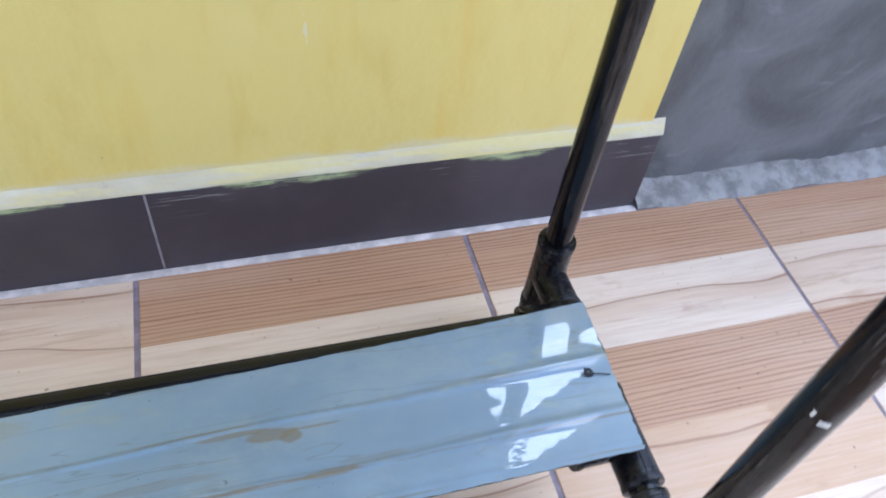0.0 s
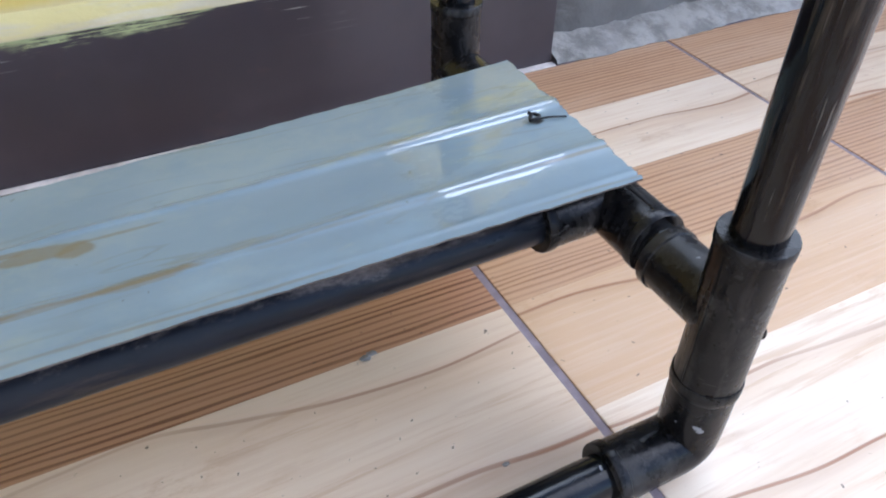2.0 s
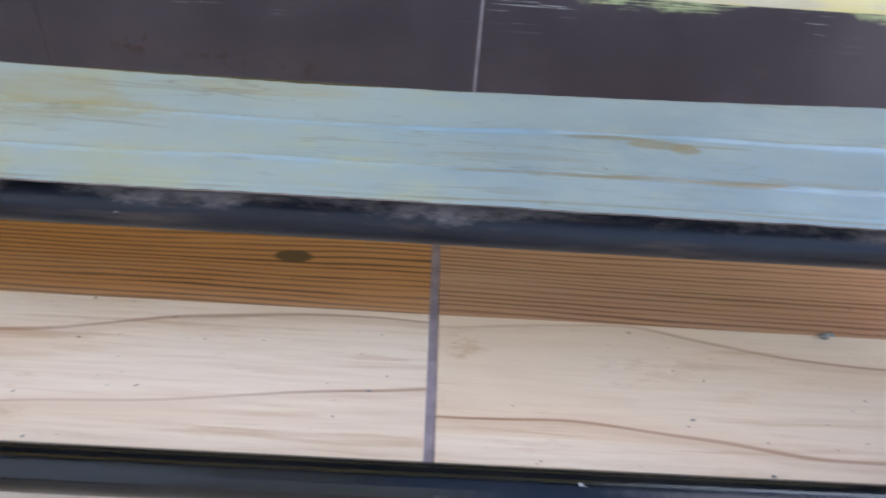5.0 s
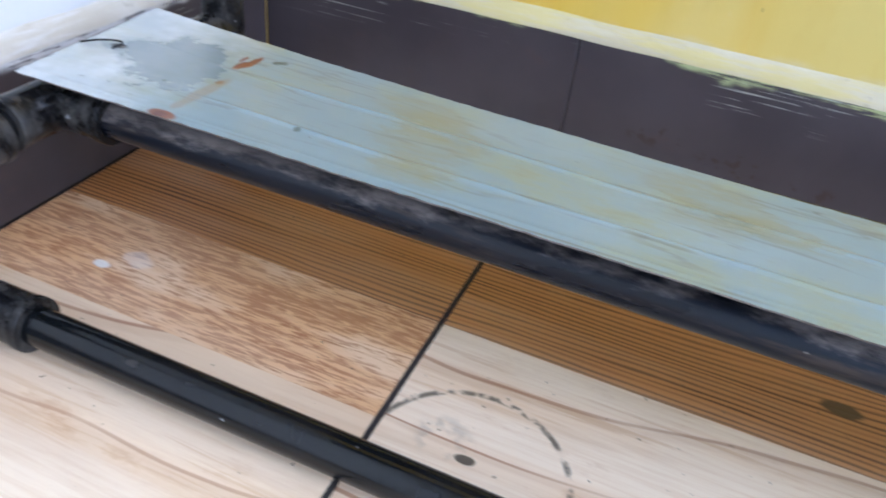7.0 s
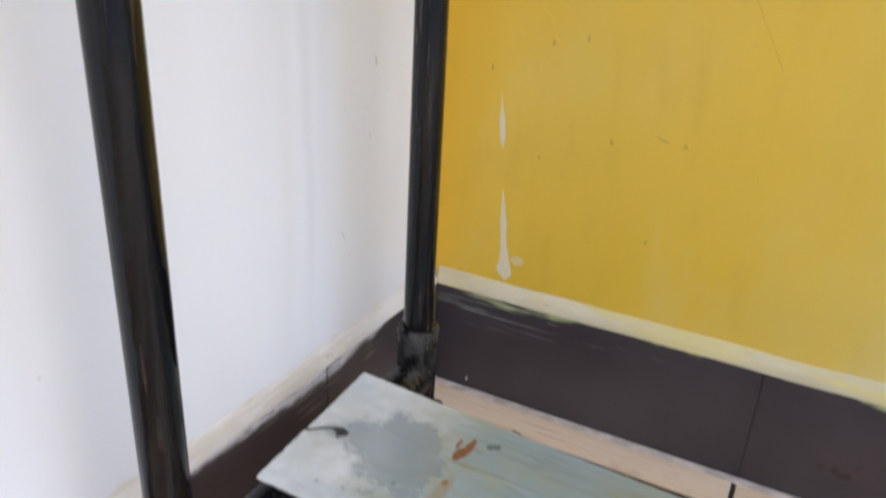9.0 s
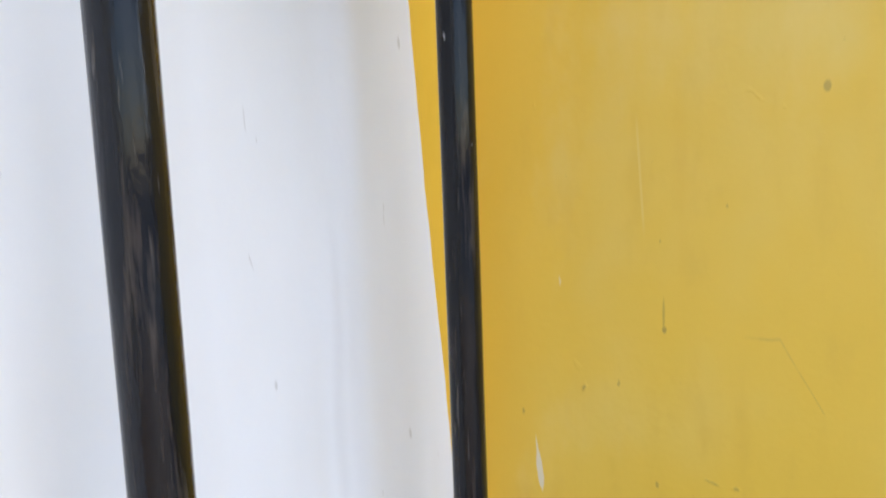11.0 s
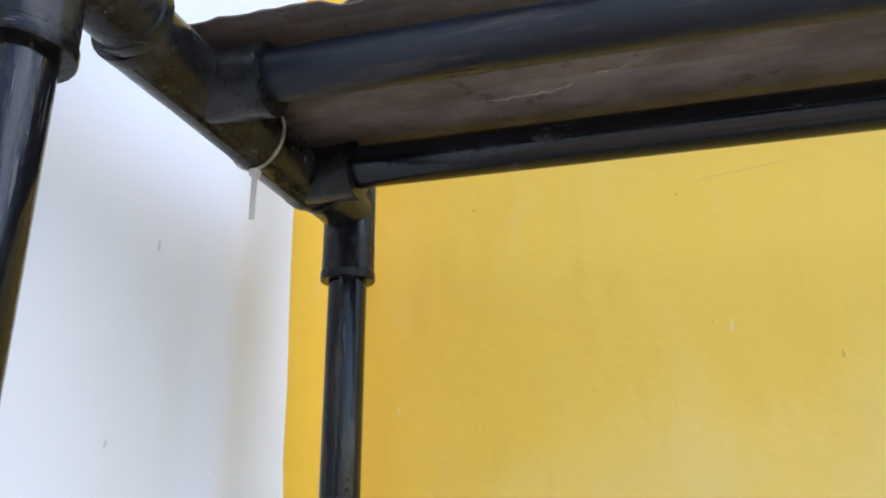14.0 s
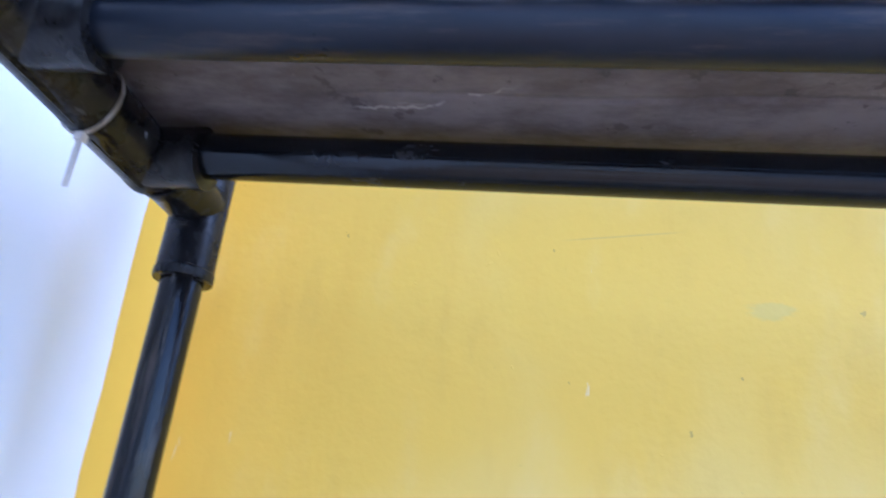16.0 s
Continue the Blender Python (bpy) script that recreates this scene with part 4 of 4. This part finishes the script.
# ---- the shelf sheets ----
def sheet(z, seed, slant0, slant1, y0, y1, ragged, sag):
    bm = bmesh.new()
    nx = 150
    vs = sorted({round(k / 22, 4) for k in range(23)} | {round(c + d * 0.0075, 4) for c in RIB_AT for d in range(-9, 10)} | {round(0.02 + d * 0.008, 4) for d in range(8)})
    ny = len(vs) - 1
    top, low = [], []
    depth = y1 - y0
    rng = random.Random(seed)
    jag = [rng.uniform(-ragged, ragged) for _ in range(nx + ny + 4)]
    for i in range(nx + 1):
        a, b = [], []
        for j in range(ny + 1):
            v = vs[j]
            u = i / nx
            x0, x1 = SHEET_X0 + slant0 * (1 - v), SHEET_X1 + slant1 * (1 - v)
            x = x0 + (x1 - x0) * u + (jag[j] if i in (0, nx) else 0)
            y = y0 + depth * v + (jag[ny + i] if j in (0, ny) else 0)
            if j == 0 and sag == 0:
                y += 0.0005 * noise.noise((x * 30, 1.5, seed)) + 0.0004 * noise.noise((x * 90, 2.5, seed)) + (-0.0050 if x < 0.147 else 0.0)
            if sag:
                y -= 0.0105 * v * max(0.0, 1 - ((x - 0.62) / 0.57) ** 2)
            if i == nx and sag:
                x += 0.0016 * (j % 2) - 0.0008
            y += (0.0016 * math.sin(9 * x) + 0.0010 * math.sin(23 * x + 1)) * math.sin(math.pi * v)
            # pressed ribs, broad at the right end and crinkled further on
            broad = max(0.0, min(1.0, (x - 0.93) / 0.2))
            rib = 0.0
            for c in RIB_AT:
                shift_y = 0.0042 * noise.noise((x * 8, c * 40, seed)) * (1 - broad)
                high = (0.0014 + 0.0010 * broad) * (1 + 0.8 * (1 - broad) * noise.noise((x * 20, c * 9, seed))) * max(0.15, min(1.0, (x - 0.16) / 0.08))
                rib += high * math.exp(-(((v - c) * depth - shift_y) / (0.0022 + 0.0030 * broad)) ** 2)
            rib += 0.0004 * math.exp(-(((v - 0.055) * depth) / 0.0022) ** 2)
            wave = 0.0015 * noise.noise((x * 2.6, y * 4, seed)) + 0.0006 * noise.noise((x * 8, y * 8, seed + 3)) + 0.00025 * noise.noise((x * 22, y * 30, seed + 6))
            droop = sag * v * (1 - ((x - 0.62) / 0.57) ** 2)
            zz = z + rib + wave + 0.0012 - droop
            a.append(bm.verts.new((x, y, zz)))
            b.append(bm.verts.new((x, y, zz - 0.0011)))
        top.append(a)
        low.append(b)
    for i in range(nx):
        for j in range(ny):
            bm.faces.new((top[i][j], top[i + 1][j], top[i + 1][j + 1], top[i][j + 1]))
            f = bm.faces.new((low[i][j + 1], low[i + 1][j + 1], low[i + 1][j], low[i][j]))
            f.material_index = 1
    for i in range(nx):
        for j, flip in ((0, 1), (ny, 0)):
            q = (top[i][j], top[i + 1][j], low[i + 1][j], low[i][j])
            bm.faces.new(q[::-1] if flip else q).material_index = 1
    for j in range(ny):
        for i, flip in ((0, 0), (nx, 1)):
            q = (top[i][j], top[i][j + 1], low[i][j + 1], low[i][j])
            bm.faces.new(q[::-1] if flip else q).material_index = 1
    return bm


for z, seed, y0, y1, ragged, sag, lab in ((Z_LOW + 0.009, 2.0, SHEET_Y0, SHEET_Y1, 0.0005, 0.0093, "blue-grey ribbed sheet with rust and tan stains, on lower pipes"),
                                     (Z_UP, 9.0, -0.3765, -0.222, 0.0009, 0.0, "ribbed sheet with soiled brown underside, on upper pipes")):
    ob = part("shelf_sheet", sheet(z + R_FIT + 0.0035, seed, 0.0103, -0.0048, y0, y1, ragged, sag), [M_TOP, M_UNDER])
    tagged(ob, lab, "shelf")


def wire_end(parent, pts, thick):
    """A wire end that holds the sheet down, bent over through its hole."""
    bm = bmesh.new()
    smooth = []
    for a, b in zip(pts, pts[1:]):
        smooth += [Vector(a).lerp(Vector(b), k / 4) for k in range(4)]
    smooth.append(Vector(pts[-1]))
    for _ in range(3):
        smooth = [smooth[0]] + [(p + q * 2 + r) / 4 for p, q, r in zip(smooth, smooth[1:], smooth[2:])] + [smooth[-1]]
    tube(bm, smooth, thick, 8)
    return part("wire_end", bm, M_FIT, parent, "dark bent wire end")


lower_sheet = bpy.data.objects["shelf_sheet"]
ZS = Z_LOW + 0.009 + R_FIT + 0.0042
# a hook by the wet patch; a bunched twist and a straight tail by the other hole
wire_end(lower_sheet, [(0.0655, -0.3320, ZS + 0.0015), (0.075, -0.3275, ZS + 0.004), (0.085, -0.3222, ZS + 0.0048), (0.0925, -0.3185, ZS + 0.0040), (0.0945, -0.3215, ZS + 0.0030), (0.0895, -0.3262, ZS + 0.0015), (0.0870, -0.3235, ZS - 0.002)], 0.0008)
wire_end(lower_sheet, [(1.1651, -0.3147, ZS - 0.002), (1.1632, -0.3128, ZS + 0.0025), (1.1669, -0.3115, ZS + 0.0035), (1.1700, -0.3144, ZS + 0.0025), (1.1672, -0.3172, ZS + 0.0030), (1.1623, -0.3156, ZS + 0.0020), (1.1648, -0.3131, ZS + 0.0045), (1.1626, -0.3113, ZS + 0.0050)], 0.0011)
wire_end(lower_sheet, [(1.168, -0.3155, ZS + 0.0015), (1.176, -0.3178, ZS + 0.0022), (1.1855, -0.3200, ZS + 0.0012)], 0.0006)

# ---- the cable tie ----
def cable_tie():
    ob = tagged(new("cable_tie"), "off-white nylon cable tie round the upper cross pipe", "cable tie")
    y = sum(BARS[Z_UP]) / 2 + 0.004
    r, xt = R_FIT + 0.0011, XL - 0.006
    bm = bmesh.new()
    n, w = 30, 0.0012
    rings = []
    for i in range(n):
        a = 2 * math.pi * i / n
        ring = []
        for rr, yy in ((r - 0.0004, y - w), (r + 0.0004, y - w), (r + 0.0004, y + w), (r - 0.0004, y + w)):
            ring.append(bm.verts.new((xt + rr * math.cos(a), yy - 0.005 * (1 + math.cos(a)), Z_UP + rr * math.sin(a))))
        rings.append(ring)
    for i in range(n):
        p, q = rings[i], rings[(i + 1) % n]
        for k in range(4):
            bm.faces.new((p[k], q[k], q[(k + 1) % 4], p[(k + 1) % 4]))
    part("band", bm, M_TIE_DIRTY, ob, "soiled nylon band")
    bm = bmesh.new()
    box(bm, xt - 0.0025, xt + 0.0025, y - 0.0075, y - 0.002, Z_UP - r - 0.0045, Z_UP - r, 0.0008)
    part("head", bm, M_TIE, ob)
    bm = bmesh.new()
    box(bm, xt - 0.0016, xt + 0.0016, y - 0.0055, y - 0.0042, Z_UP - r - 0.030, Z_UP - r - 0.003, 0.0004)
    part("tail", bm, M_TIE, ob)


cable_tie()


# ---- crumbs on the floor ----
def crumb(x, y, s, seed):
    bm = bmesh.new()
    bmesh.ops.create_icosphere(bm, subdivisions=2, radius=s)
    for v in bm.verts:
        k = 1 + 0.6 * noise.noise(v.co / s * 1.3 + Vector((seed, 0, 0)))
        v.co = Vector((v.co.x * k * 1.7, v.co.y * k, v.co.z * k * 0.55))
    lo = min(v.co.z for v in bm.verts)
    for v in bm.verts:
        v.co += Vector((x, y, -lo))
    ob = part("crumb", bm, M_MORTAR)
    return tagged(ob, "small crumb of dried mortar on the floor tiles", "debris", group="crumbs on the floor")


for k, (x, y, s) in enumerate(((1.047, -0.3165, 0.0024), (1.0525, -0.314, 0.0022), (1.09, -0.43, 0.0014), (0.97, -0.44, 0.0011), (1.10, -0.505, 0.0014), (1.13, -0.515, 0.0012), (0.93, -0.40, 0.0010), (1.155, -0.452, 0.0013), (1.02, -0.505, 0.0012), (0.72, -0.39, 0.0010), (1.21, -0.46, 0.0011))):
    crumb(x, y, s, k * 3.1)

stalk_bm = bmesh.new()
tube(stalk_bm, [(0.130 + 0.020 * u + 0.004 * math.sin(3 * u), -0.052 - 0.030 * u * u, 0.0009 + 0.0022 * math.sin(math.pi * u)) for u in (k / 14 for k in range(15))], [0.0007 - 0.00035 * k / 14 for k in range(15)], 8)
tagged(part("dry_stalk", stalk_bm, M_UNDER), "thin dark dry stalk curled on the floor tiles", "debris")

# ---- the floor's tiles ----
tile_meshes = {}


def tile_mesh(wd, dp, inset, mat):
    key = (round(wd, 4), inset, mat.name)
    if key not in tile_meshes:
        bm = bmesh.new()
        box(bm, 0, wd, -dp, -inset, -0.010, 0.0, 0.0012)
        tile_meshes[key] = mesh_of(bm, "floor_tile", mat)
    return tile_meshes[key]


xs = [0.0] + [J1 + k * TILE_W for k in range(5)] + [FLOOR_X1]
for row in range(3):
    for k, (a, b) in enumerate(zip(xs, xs[1:])):
        mat = TILES[min(k, 4)] if row == 0 else TILES[(k * 3 + row + 3) % 3 + 2]
        inset = 0.0105 if row == 0 else 0.0
        wide = JOINT + (0.003 if k == 2 else -0.001 if k == 0 else 0)
        ob = new("floor_tile", tile_mesh(b - a - wide, TILE_D - JOINT, inset, mat))
        ob.location = (a + wide / 2, -TILE_D * row, 0)
        ob.parent = floor
